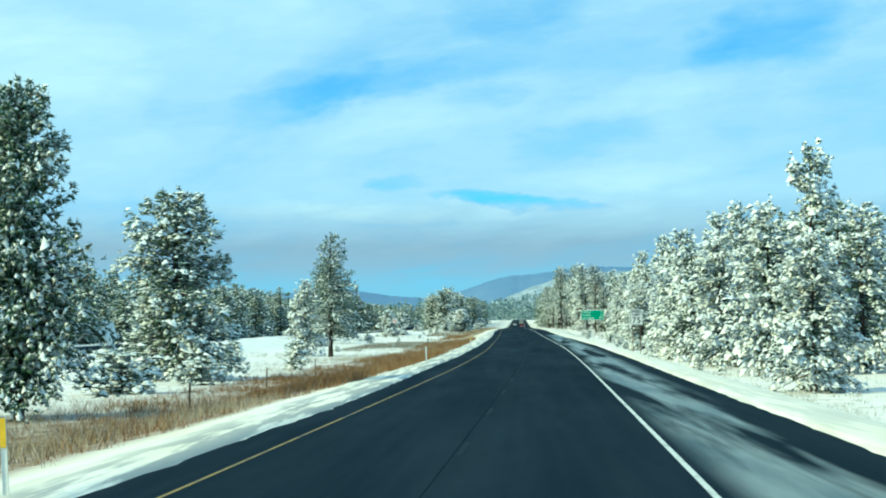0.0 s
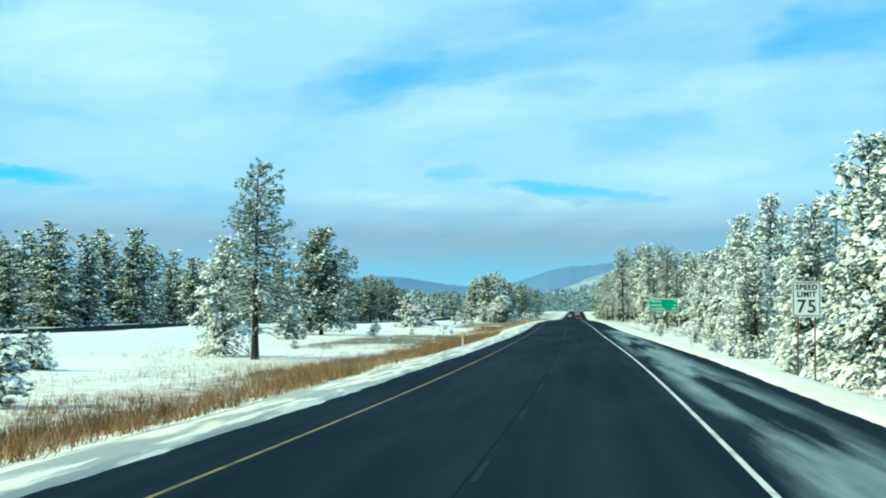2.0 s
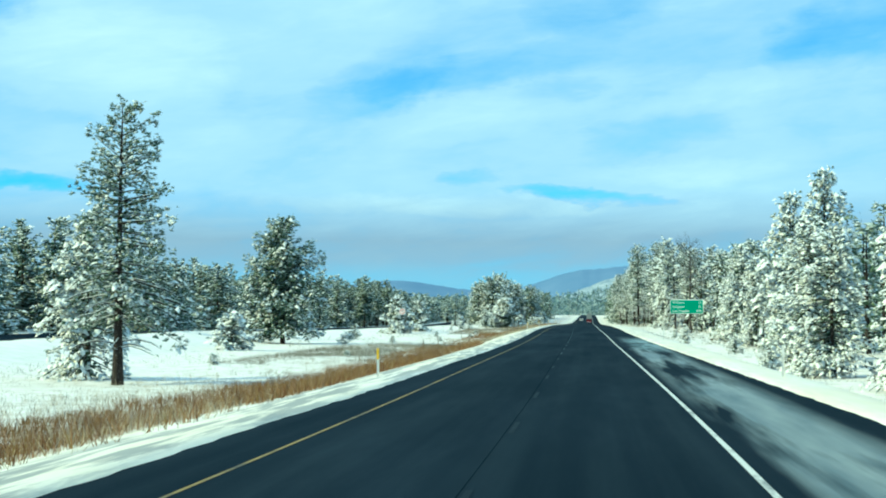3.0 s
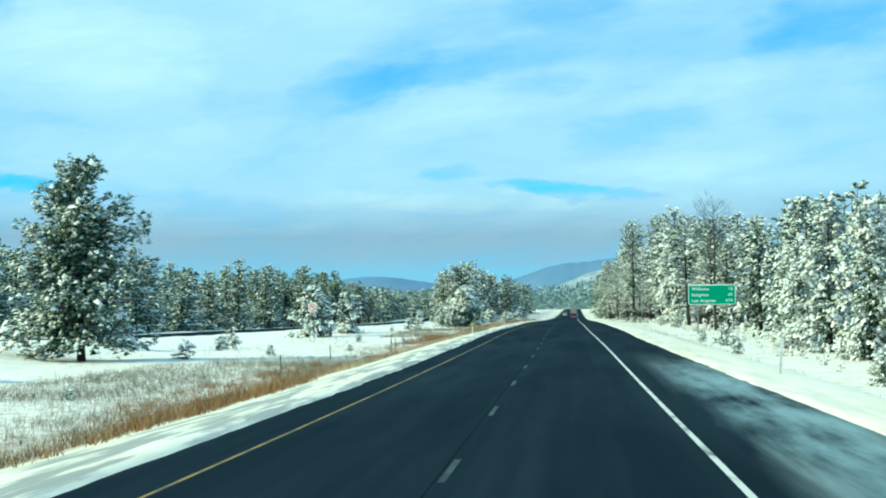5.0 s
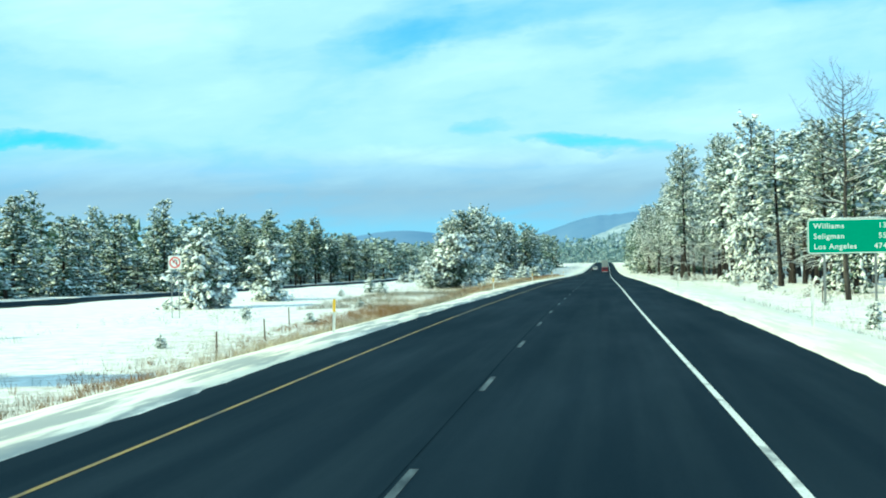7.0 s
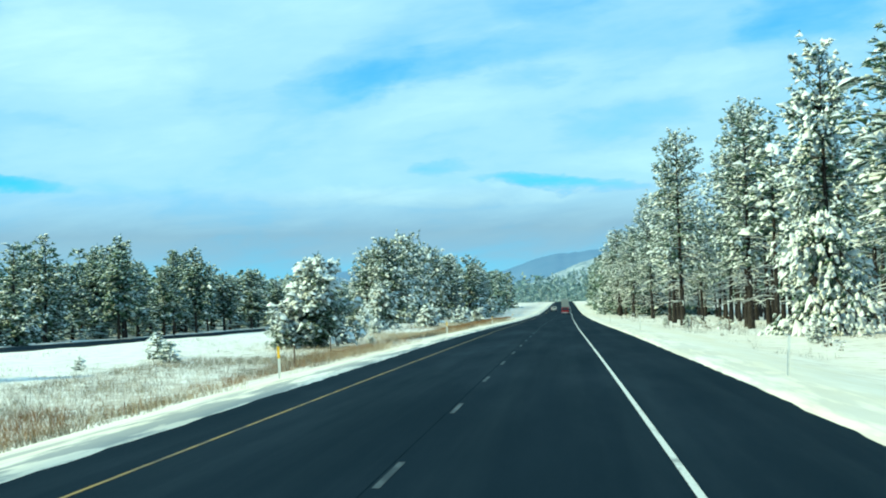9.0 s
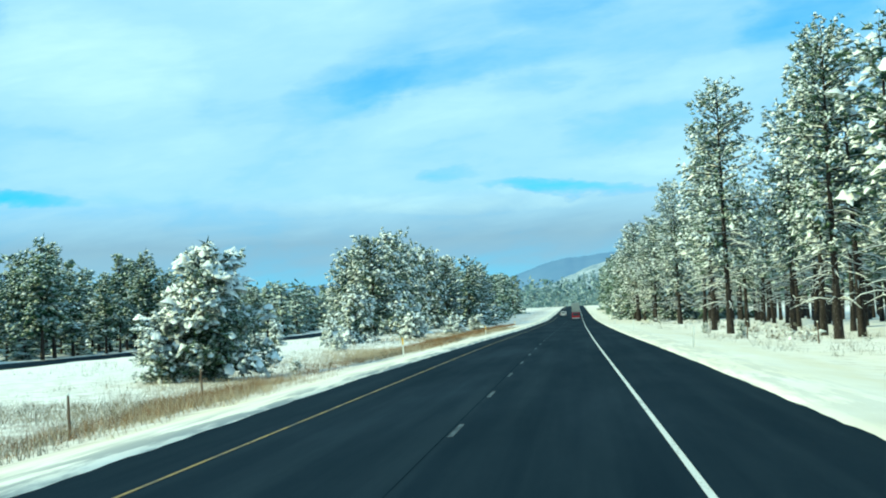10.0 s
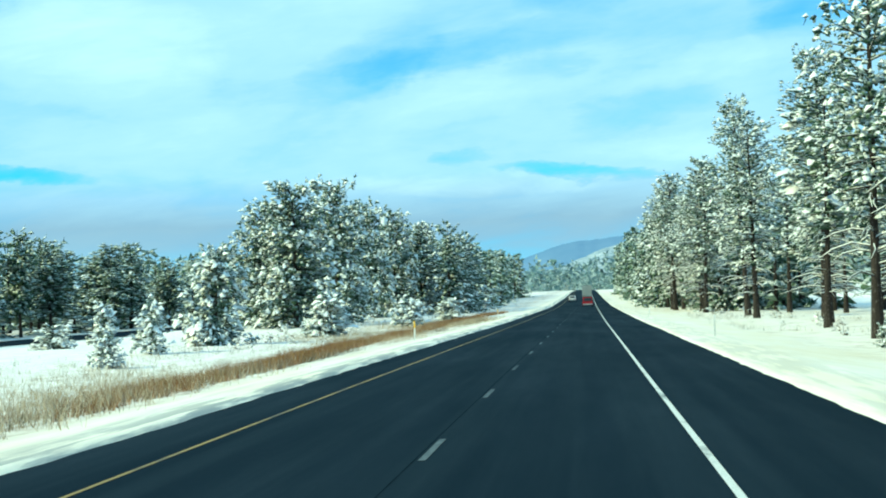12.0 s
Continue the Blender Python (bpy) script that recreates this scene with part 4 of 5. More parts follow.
tall = [(20.4, 447.2, 19.4, 3.3), (20.5, 422, 16.5, 3.0), (15.8, 515.5, 22.2, 3.3), (21.3, 516, 19.5, 3.1), (25.1, 481, 20.5, 3.3), (19.6, 484, 21.0, 3.1), (21.6, 486.5, 19.6, 2.7), (16.4, 537, 21.0, 3.1), (19.4, 569.7, 19.5, 3.2), (18.0, 610, 21.4, 3.3), (17.0, 594, 17.5, 3.0), (15.4, 630, 17.5, 3.3), (22.5, 405, 15.5, 2.9), (17.2, 557, 15.5, 2.8), (23.5, 436, 17.0, 2.8), (19.0, 463, 17.0, 2.6), (20.8, 497, 21.5, 2.9), (21, 548, 16, 2.8), (21, 582, 17.5, 2.9)]
for n, (x, y, H, R) in enumerate(tall):
    plant("broad" if n == 0 else "pole" if n in (1, 6, 13, 15) else "tall", x, y, H, R * (1.3 if n == 0 else 1.0), group=edge_group)
for y in range(400, 640, 8):
    plant("pole", rng.uniform(23, 30), y + rng.uniform(-3, 3), rng.uniform(14, 17.5), rng.uniform(2.4, 3.1), group=edge_group)
for x, y, H in ((15.2, 118, 1.1), (16.0, 172, 1.6), (15.5, 204, 1.3), (16.2, 228, 1.8), (17.0, 262, 1.7), (15.0, 306, 1.4), (16.5, 330, 1.9), (15.8, 344, 1.2), (17.6, 410, 1.6), (16.8, 432, 1.3), (15.0, 500, 1.2), (14.5, 526, 1.0)):
    plant("bush" if H > 1.25 else "sapling", x, y, H)
deep, trunks, back = [], [], []
for y in range(640, 1050, 8):
    for x in (15.5, 20, 25, 31):
        spot = (x + rng.uniform(-2, 2), y + rng.uniform(-3, 3), rng.uniform(14, 19), rng.uniform(2.8, 3.6))
        if y < 740 and x < 22:
            plant("tall" if y < 690 and x < 17 else "mid", *spot, group=edge_group)
        else:
            back.append(spot)
for y in range(50, 640, 7):
    for x in (33, 40) if y < 395 else (28, 33, 38, 44):
        if y < 395 and x > 35 and rng.random() < 0.4:
            continue
        px, py = x + rng.uniform(-3, 3), y + rng.uniform(-3, 3)
        if all((px - qx) ** 2 + (py - qy) ** 2 > 14 for qx, qy in planted):
            (trunks if y > 395 else deep).append((px, py, rng.uniform(13, 17), rng.uniform(3.0, 3.8)))
forest("forest", "dense snow-laden pine forest behind the roadside trees", deep, 43, snowy_shapes)
forest("forest", "dark snowy pine forest lining the road far ahead", back, 45, dark_shapes)
forest("forest", "stand of thin dark pine trunks behind the roadside trees", trunks, 44, bare_shapes)

# shapes that were never planted are cleared away
for kind, trees in protos.items():
    for i, ob in enumerate(trees):
        if (kind, i) not in used:
            for child in list(ob.children):
                bpy.data.objects.remove(child)
            bpy.data.objects.remove(ob)

# low snow-covered brush along the forest edges
shrub_shapes = [pine_shape(131 + i, 1.6, 1.1, 0.02, 0.40, 0.42, 0.6, 3, 3, 1.6, fine=False, limbs=(3, 4), cap=0.9) for i in range(4)]


def brush():
    r = np.random.RandomState(61)
    V, F, mats, n0 = [], [], [], 0
    for k in range(170):
        if k < 110:
            y = r.uniform(90, 640)
            x = (17.0 if y < 390 else 15.5) + abs(r.normal(0, 2.6)) + float(road(y)[0])
        else:
            y = r.uniform(560, 800)
            x = -19 - abs(r.normal(0, 5))
        wood, LV, LF, SV, SF = shrub_shapes[r.randint(4)]
        an, sc = r.uniform(0, 6.283), r.lognormal(-0.95, 0.40)
        z = float(terrain(np.array(x), np.array(y)))
        for pts, faces, m in ((np.array(wood.v), wood.f, 0), (LV, LF.tolist(), 1), (SV, SF, 2)):
            c, s = math.cos(an) * sc, math.sin(an) * sc
            V.append(np.stack([pts[:, 0] * c - pts[:, 1] * s + x, pts[:, 0] * s + pts[:, 1] * c + y, pts[:, 2] * sc * 0.9 + z], 1))
            F += [[i + n0 for i in q] for q in faces]
            mats += [m] * len(faces)
            n0 += len(pts)
    me = mesh_from("brush", np.concatenate(V), F, M_BARK)
    me.materials.append(M_WEED)
    me.materials.append(M_TSNOW)
    me.polygons.foreach_set("material_index", mats)
    tagged(new("brush", me), "low brush buried in snow along the forest edge", "brush", kind="stuff")


brush()
snag = bare_tree("dead_tree", "bare dead tree with snow on thin branches behind a sign", 301, 17.1, 4.4)
snag.matrix_basis = pose(20.9, 383.5, float(terrain(np.array(20.9), np.array(383.5))), 0, 0, 70)


# ---- far woods and mountains ----
def far_woods(name, label, mat, seed, count, xs, ys):
    """Woods too far off to tell the trees apart: a rough crown of small clumps for each."""
    r = np.random.RandomState(seed)
    V, F = [], []
    for _ in range(count):
        y = r.uniform(*ys)
        x = r.uniform(*xs)
        if abs(x - 1) < 10 and y < 1400:
            continue
        H, R = r.uniform(11, 19), r.uniform(2.2, 3.6)
        z = float(terrain(np.array(x), np.array(y)))
        for k in range(16):
            u = r.uniform(0.08, 1.0)
            rr = R * (1 - u) ** 0.8 + 0.3
            an = r.uniform(0, 6.283)
            c = np.array([x + math.cos(an) * rr * 0.7, y + math.sin(an) * rr * 0.7, z + H * u])
            n = len(V)
            for j in range(4):
                V.append(tuple(c + r.normal(0, 1, 3) * np.array([1.1, 1.1, 0.8])))
            F += [(n, n + 1, n + 2), (n, n + 2, n + 3), (n + 1, n + 3, n + 2)]
    tagged(new(name, mesh_from(name, V, F, mat)), label, "woods", kind="stuff")


# the haze over the far woods is the pale tint of M_FAR
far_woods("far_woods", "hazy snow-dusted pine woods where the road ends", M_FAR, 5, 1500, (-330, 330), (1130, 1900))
far_woods("outer_woods", "snow-dusted pine woods reaching on behind the forest edge", M_NEEDLE, 6, 700, (50, 190), (40, 1130))
far_woods("outer_woods", "snow-dusted pine woods reaching on beyond the opposite carriageway", M_NEEDLE, 7, 700, (-250, -112), (140, 1130))


def ridge_line(name, label, y, pts, depth, mat, seed, jag):
    """A hill: crest heights by x, falling to the ground in front and behind."""
    r = np.random.RandomState(seed)
    xs = np.linspace(pts[0][0], pts[-1][0], 160)
    top = np.interp(xs, [p[0] for p in pts], [p[1] for p in pts])
    top = np.convolve(np.pad(top, 5, "edge"), np.ones(11) / 11, "valid") + np.convolve(r.normal(0, jag, 164), np.ones(5) / 5, "valid")
    V, rows = [], [(-depth, 0.0), (-depth * 0.6, 0.42), (-depth * 0.3, 0.75), (-depth * 0.1, 0.95), (0, 1.0), (depth * 0.5, 0.6)]
    for dy, hgt in rows:
        for x, t in zip(xs, top):
            V.append((x, y + dy, t * hgt * (1 + r.normal(0, 0.004)) - (6 if hgt == 0 else 0)))
    w = len(xs)
    F = [[j * w + i, j * w + i + 1, (j + 1) * w + i + 1, (j + 1) * w + i] for j in range(len(rows) - 1) for i in range(w - 1)]
    tagged(new(name, mesh_from(name, V, F, mat, True)), label, "mountain", kind="structure")


def slope_woods(name, label, y0, crest, depth, count, seed):
    """Trees standing on the near slope of a hill."""
    r = np.random.RandomState(seed)
    V, F = [], []
    for _ in range(count):
        x = r.uniform(crest[0][0], crest[-1][0])
        dy = -depth * (1.0 - 0.62 * r.uniform(0, 1) ** 1.4)
        top = np.interp(x, [p[0] for p in crest], [p[1] for p in crest])
        z = top * np.interp(dy, [-depth, -depth * 0.6, -depth * 0.3, -depth * 0.1], [0.0, 0.42, 0.75, 0.95]) - 1.5
        H = r.uniform(10, 18)
        for k in range(7):
            u = r.uniform(0.1, 1.0)
            c = np.array([x, y0 + dy, z + H * u]) + r.normal(0, 1.0, 3) * np.array([1, 1, 0]) * (2.4 * (1 - u) + 0.3)
            n = len(V)
            for j in range(4):
                V.append(tuple(c + r.normal(0, 1, 3) * np.array([1.3, 1.3, 1.3])))
            F += [(n, n + 1, n + 2), (n, n + 2, n + 3), (n + 1, n + 3, n + 2)]
    tagged(new(name, mesh_from(name, V, F, M_FAR)), label, "woods", kind="stuff")


def el(az, deg, y):
    return (y * math.tan(radians(az)), y * math.tan(radians(deg)))


# blue of the ridges is haze held in M_MOUNTAIN and M_SLOPE, not rock colour
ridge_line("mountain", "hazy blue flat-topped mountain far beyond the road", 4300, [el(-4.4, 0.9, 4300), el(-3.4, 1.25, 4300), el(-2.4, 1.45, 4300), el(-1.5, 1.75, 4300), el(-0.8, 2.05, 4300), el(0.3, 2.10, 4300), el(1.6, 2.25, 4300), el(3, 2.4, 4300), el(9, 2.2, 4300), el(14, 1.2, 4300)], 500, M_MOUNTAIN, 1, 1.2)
ridge_line("mountain", "low hills tinted with blue haze on the horizon beyond the forest", 4100, [el(-30, 0.8, 4100), el(-20, 1.3, 4100), el(-12, 1.35, 4100), el(-9.3, 1.45, 4100), el(-7.6, 1.75, 4100), el(-6.4, 1.6, 4100), el(-5.2, 1.35, 4100), el(-3.0, 1.2, 4100), el(-1, 0.8, 4100)], 450, M_MOUNTAIN, 2, 1.0)
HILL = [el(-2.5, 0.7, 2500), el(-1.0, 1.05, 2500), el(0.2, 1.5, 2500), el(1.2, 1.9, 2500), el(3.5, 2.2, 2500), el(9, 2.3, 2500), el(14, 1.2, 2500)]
ridge_line("hill", "snowy wooded hillside tinted with grey-blue haze beside the road's end", 2500, HILL, 700, M_SLOPE, 3, 1.5)
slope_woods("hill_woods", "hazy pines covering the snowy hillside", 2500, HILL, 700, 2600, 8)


# ---- grass and weeds ----
def stalks(name, label, mat, count, seed, place, hgt, blades, lean, wd):
    r = np.random.RandomState(seed)
    X, Y, W = place(r, count)
    Z = terrain(X, Y)
    n = len(X)
    bx = X[:, None] + r.normal(0, 0.16, (n, blades))
    by = Y[:, None] + r.normal(0, 0.16, (n, blades))
    hh = hgt * W[:, None] * r.uniform(0.5, 1.25, (n, blades))
    tx, ty = bx + r.normal(0, lean, (n, blades)) * hh, by + r.normal(0, lean, (n, blades)) * hh
    an = r.uniform(0, 3.14, (n, blades))
    dx, dy = np.cos(an) * wd, np.sin(an) * wd
    z0 = np.broadcast_to(Z[:, None] - 0.03, bx.shape)
    V = np.stack([np.stack([bx - dx, by - dy, z0], -1), np.stack([bx + dx, by + dy, z0], -1), np.stack([tx, ty, z0 + hh], -1)], 2).reshape(-1, 3)
    tagged(new(name, mesh_from(name, V, np.arange(len(V)).reshape(-1, 3), mat)), label, "grass", kind="stuff")


def rust_belt(r, n):
    """Dense beside the near ditch, then in two loose beds, thinning out ahead."""
    Y = r.uniform(24, 700, n)
    knots = [24, 40, 62, 245, 262, 318, 330, 362, 374, 400, 410, 426, 432, 446, 454, 484, 494, 516, 550, 620, 700]
    share = np.interp(Y, knots, [0.1, 0.35, 1.0, 1.0, 0.55, 0.55, 0.10, 0.10, 0.95, 0.9, 0.25, 0.12, 0.70, 0.60, 0.06, 0.08, 0.45, 0.70, 0.85, 0.75, 0.5])
    inner = np.interp(Y, knots, [7.6, 7.3, 7.0, 7.4, 12.0, 13.0, 13.5, 14.0, 13.0, 12.5, 12.0, 11.5, 10.8, 10.5, 10.0, 9.0, 8.6, 9.0, 11.2, 11.5, 11.0])
    outer = np.interp(Y, knots, [17, 20, 20, 18, 19, 19, 19, 19.5, 19.5, 18.5, 17, 15.5, 14.8, 14.5, 14.5, 14.5, 13.5, 13.0, 14.5, 15.0, 15])
    U = -(inner + (outer - inner) * r.uniform(0, 1, n) ** 1.3)
    keep = r.uniform(0, 1, n) < share * np.clip(0.75 + 0.5 * np.sin(Y * 0.071 + 1.0) + 0.4 * np.sin(Y * 0.19 + U * 0.6), 0.15, 1.0)
    Y, U, share = Y[keep], U[keep], share[keep]
    return U + road(Y)[0], Y, (0.75 + 0.25 * np.sin(Y * 0.4)) * (0.75 + 0.65 * share)


def pale_fringe(r, n):
    Y = r.uniform(12, 640, n)
    U = -r.triangular(6.8, 9.5, 28.0, n)
    h = n // 3
    Y[:h], U[:h] = r.uniform(402, 640, h), -r.triangular(8.5, 11.0, 26.0, h)
    keep = -1.0 * step(285, 305, Y) + 1.6 * step(380, 395, Y) - 2.2 * step(440, 452, Y) + 1.6 * step(474, 488, Y) + np.sin(Y * 0.11 + U * 0.3) + np.sin(Y * 0.043) + r.normal(0, 0.7, n) > 0.1
    Y, U = Y[keep], U[keep]
    return U + road(Y)[0], Y, np.ones(len(Y))


def weeds_all_over(r, n):
    """Loose patches of weeds: along the ditch, in two hollows of the median and below the forest edge."""
    Y = r.uniform(15, 620, n)
    U = np.where(r.uniform(0, 1, n) < 0.8, -(9 + 34 * r.uniform(0, 1, n) ** np.where(Y < 230, 1.5, 3.2)), r.uniform(11.5, 24, n))
    h = n // 4
    Y[:h], U[:h] = r.uniform(238, 314, h), -r.uniform(14, 31, h)
    Y[h:h + h // 2], U[h:h + h // 2] = r.uniform(396, 448, h // 2), -r.uniform(12, 25, h // 2)
    lush = np.sin(Y * 0.13 + U * 0.35) + np.sin(Y * 0.047 - U * 0.22 + 1.3) + 0.7 * np.sin(Y * 0.31 + 2.0) * np.sin(U * 0.8)
    keep = lush + r.normal(0, 0.45, n) + np.where(np.arange(n) < h + h // 2, 1.2, 0) > 0.25
    Y, U = Y[keep], U[keep]
    return U + road(Y)[0], Y, r.uniform(0.5, 1.2, len(Y))


stalks("dry_grass", "rust-brown dry grass along the snowy ditch", M_GRASS, 26000, 21, rust_belt, 0.46, 10, 0.42, 0.012)
stalks("pale_grass", "straw-coloured grass tips poking out of snow", M_PALE, 31000, 22, pale_fringe, 0.42, 6, 0.45, 0.008)
stalks("weeds", "dark dry weed stems standing in snow", M_WEED, 29000, 23, weeds_all_over, 0.46, 5, 0.45, 0.009)


# ---- signs and posts ----
def on_ground(x, y):
    return float(terrain(np.array(x), np.array(y)))


def letters(name, words, size, mat, m, parent, align="LEFT", bold=0.0):
    cu = bpy.data.curves.new(name, "FONT")
    cu.body, cu.size, cu.align_x, cu.extrude, cu.offset = words, size, align, 0.003, bold
    cu.space_character = 1.12
    cu.materials.append(mat)
    ob = new(name, cu)
    bpy.context.view_layer.update()
    me = bpy.data.meshes.new_from_object(ob.evaluated_get(bpy.context.evaluated_depsgraph_get()))
    bpy.data.objects.remove(ob)
    lt = part(name, me, parent)
    lt.matrix_basis = m
    return lt


def rounded_plate(w, h, r, y0, y1, seg=5):
    """A plate with round corners, upright, between two depths."""
    ge, ring = Geo(), []
    for cx, cz, a0 in ((w / 2 - r, h / 2 - r, 0), (-w / 2 + r, h / 2 - r, 90), (-w / 2 + r, -h / 2 + r, 180), (w / 2 - r, -h / 2 + r, 270)):
        for i in range(seg):
            an = radians(a0 + 90 * i / (seg - 1))
            ring.append((cx + r * math.cos(an), cz + r * math.sin(an)))
    c = len(ring)
    ge.v = [(x, y0, z) for x, z in ring] + [(x, y1, z) for x, z in ring]
    ge.f = [list(range(c))[::-1], list(range(c, 2 * c))] + [[i, (i + 1) % c, c + (i + 1) % c, c + i] for i in range(c)]
    return ge


def rim(w, h, r, t, y0, y1, seg=5):
    """A border of even width along a rounded plate."""
    o, i_ = rounded_plate(w, h, r, y0, y1, seg), rounded_plate(w - 2 * t, h - 2 * t, max(0.01, r - t), y0, y1, seg)
    c = len(o.v) // 2
    ge = Geo()
    ge.v = o.v + i_.v
    for k in range(c):
        j = (k + 1) % c
        ge.f += [[k, j, 2 * c + j, 2 * c + k], [c + k, 3 * c + k, 3 * c + j, c + j], [k, c + k, c + j, j], [2 * c + k, 2 * c + j, 3 * c + j, 3 * c + k]]
    return ge


def distance_sign():
    x0, x1, z0, z1, y = 16.7, 22.5, 2.78, 5.22, 374.0
    w, h = x1 - x0, z1 - z0
    root = new("distance_sign")
    root.matrix_basis = pose((x0 + x1) / 2, y, (z0 + z1) / 2)
    tagged(root, "green highway distance sign with white place names on posts", "road sign")
    panel = part("panel", rounded_plate(w, h, 0.22, 0.0, 0.05).mesh("panel", M_GREEN), root, "green reflective panel")
    part("border", rim(w - 0.04, h - 0.04, 0.21, 0.07, -0.006, 0.0).mesh("border", M_SIGNWHITE), panel, "white border line")
    for n, (words, number) in enumerate((("Williams", "13"), ("Seligman", "55"), ("Los Angeles", "474"))):
        z = h / 2 - 0.66 - n * 0.72
        letters("lettering", words, 0.54, M_SIGNWHITE, pose(-w / 2 + 0.42, -0.006, z, 90), panel, bold=0.008)
        letters("lettering", number, 0.54, M_SIGNWHITE, pose(w / 2 - 0.38, -0.006, z, 90), panel, "RIGHT", 0.008)
    for dx in (-1.75, 1.75):
        foot = on_ground((x0 + x1) / 2 + dx, y) - (z0 + z1) / 2
        ge = Geo().box(dx - 0.08, dx + 0.08, 0.16, 0.18, foot - 0.3, h / 2 - 0.1).box(dx - 0.012, dx + 0.012, 0.07, 0.16, foot - 0.3, h / 2 - 0.1).box(dx - 0.08, dx + 0.08, 0.052, 0.07, foot - 0.3, h / 2 - 0.1)
        part("post", ge.mesh("post", M_STEEL), root, "steel beam post")
    for z in (-0.8, 0.0, 0.8):
        part("brace", Geo().box(-w / 2 + 0.2, w / 2 - 0.2, 0.19, 0.23, z - 0.04, z + 0.04).mesh("brace", M_STEEL), root)
    cap = Geo()
    cap.tube([(-w / 2 + 0.1, 0.03, h / 2 + 0.02), (-w / 4, 0.03, h / 2 + 0.05), (0.2, 0.03, h / 2 + 0.03), (w / 4, 0.03, h / 2 + 0.06), (w / 2 - 0.1, 0.03, h / 2 + 0.02)], [0.03, 0.05, 0.04, 0.055, 0.03], 6)
    part("snow", cap.mesh("snow", M_TSNOW, True), root, "thin line of snow on the top edge")


def speed_sign():
    x, y, w, h = 12.0, 140.0, 1.22, 1.52
    zc = 1.75
    root = new("speed_limit_sign")
    root.matrix_basis = pose(x, y, zc)
    tagged(root, "white speed limit sign with black figures on two posts", "road sign")
    panel = part("panel", rounded_plate(w, h, 0.10, 0.0, 0.02).mesh("panel", M_SIGNWHITE), root)
    part("border", rim(w - 0.08, h - 0.08, 0.08, 0.035, -0.005, 0.0).mesh("border", M_SIGNBLACK), panel, "black border line")
    for words, size, z in (("SPEED", 0.31, 0.41), ("LIMIT", 0.31, 0.11), ("75", 0.78, -0.56)):
        letters("lettering", words, size, M_SIGNBLACK, pose(0, -0.005, z, 90), panel, "CENTER", 0.012)
    for dx in (-0.36, 0.36):
        part("post", Geo().box(dx - 0.035, dx + 0.035, 0.025, 0.09, on_ground(x + dx, y) - zc - 0.2, h / 2 - 0.1).mesh("post", M_POST), root, "slim weathered post")


def turn_sign():
    x, y = -32.3, 385.0
    zg = on_ground(x, y)
    root = new("no_turn_sign")
    root.matrix_basis = pose(x, y, zg + 4.5)
    tagged(root, "white sign with a red ring and black arrow in the median", "road sign")
    panel = part("panel", rounded_plate(1.1, 1.1, 0.08, 0.0, 0.015).mesh("panel", M_SIGNWHITE), root)
    ring = Geo()
    for k in range(28):
        a0, a1 = 2 * math.pi * k / 28, 2 * math.pi * (k + 1) / 28
        n = len(ring.v)
        ring.v += [(0.36 * math.cos(a0), -0.004, 0.36 * math.sin(a0)), (0.47 * math.cos(a0), -0.004, 0.47 * math.sin(a0)), (0.47 * math.cos(a1), -0.004, 0.47 * math.sin(a1)), (0.36 * math.cos(a1), -0.004, 0.36 * math.sin(a1))]
        ring.f.append([n, n + 1, n + 2, n + 3])
    part("ring", ring.mesh("ring", M_SIGNRED), panel, "red prohibition ring")
    bar = Geo().box(-0.40, 0.40, -0.009, -0.006, -0.04, 0.04, pose(0, 0, 0, 0, 45, 0))
    part("slash", bar.mesh("slash", M_SIGNRED), panel, "red diagonal bar")
    arrow = Geo().tube([(0.16, -0.003, -0.24), (0.16, -0.003, 0.08), (0.08, -0.003, 0.19), (-0.06, -0.003, 0.19), (-0.14, -0.003, 0.08), (-0.14, -0.003, -0.08)], [0.045] * 6, 4)
    arrow.v = [(vx, -0.005 + 0.02 * (vy + 0.003), vz) for vx, vy, vz in arrow.v]
    part("arrow", arrow.mesh("arrow", M_SIGNBLACK), panel, "black U-turn arrow")
    for dx in (-0.3, 0.3):
        part("post", Geo().box(dx - 0.03, dx + 0.03, 0.016, 0.06, -4.7, 0.5).mesh("post", M_STEEL), root)


def delineator(yellow):
    root = new("delineator_post")
    ge = Geo().box(-0.036, 0.036, -0.008, 0.008, -0.3, 1.02)
    ge.box(-0.042, -0.036, -0.02, 0.008, -0.3, 1.02).box(0.036, 0.042, -0.02, 0.008, -0.3, 1.02)
    part("stake", ge.mesh("stake", M_WHITEPOST), root, "white flexible stake")
    part("reflector", rounded_plate(0.085, 0.40, 0.02, -0.028, -0.021).mesh("reflector", M_YELLOWSHEET if yellow else M_SIGNWHITE), root, "yellow reflective sheet" if yellow else "white reflective sheet").matrix_basis = pose(0, 0, 0.82)
    return root


distance_sign()
speed_sign()
turn_sign()
yellow_post = tagged(delineator(True), "white roadside marker post with a yellow reflector", "marker post", "yellow marker posts")
white_post = tagged(delineator(False), "slim white roadside marker post in snow", "marker post", "white marker posts")
LEFT_POSTS = [(19.0, -5.75, True), (92.5, -6.15, False), (167.5, -6.1, True), (314.6, -6.25, True), (395.0, -7.2, True), (466.0, -7.2, True), (543.0, -7.4, True), (620.0, -7.5, True)]
RIGHT_POSTS = [(15.0, 7.9, False), (90.0, 7.8, False), (164.0, 7.8, False), (236.0, 7.8, False), (312.0, 8.0, False), (386.0, 8.1, False), (458.0, 8.1, False), (532.0, 8.1, False), (606.0, 8.1, False)]
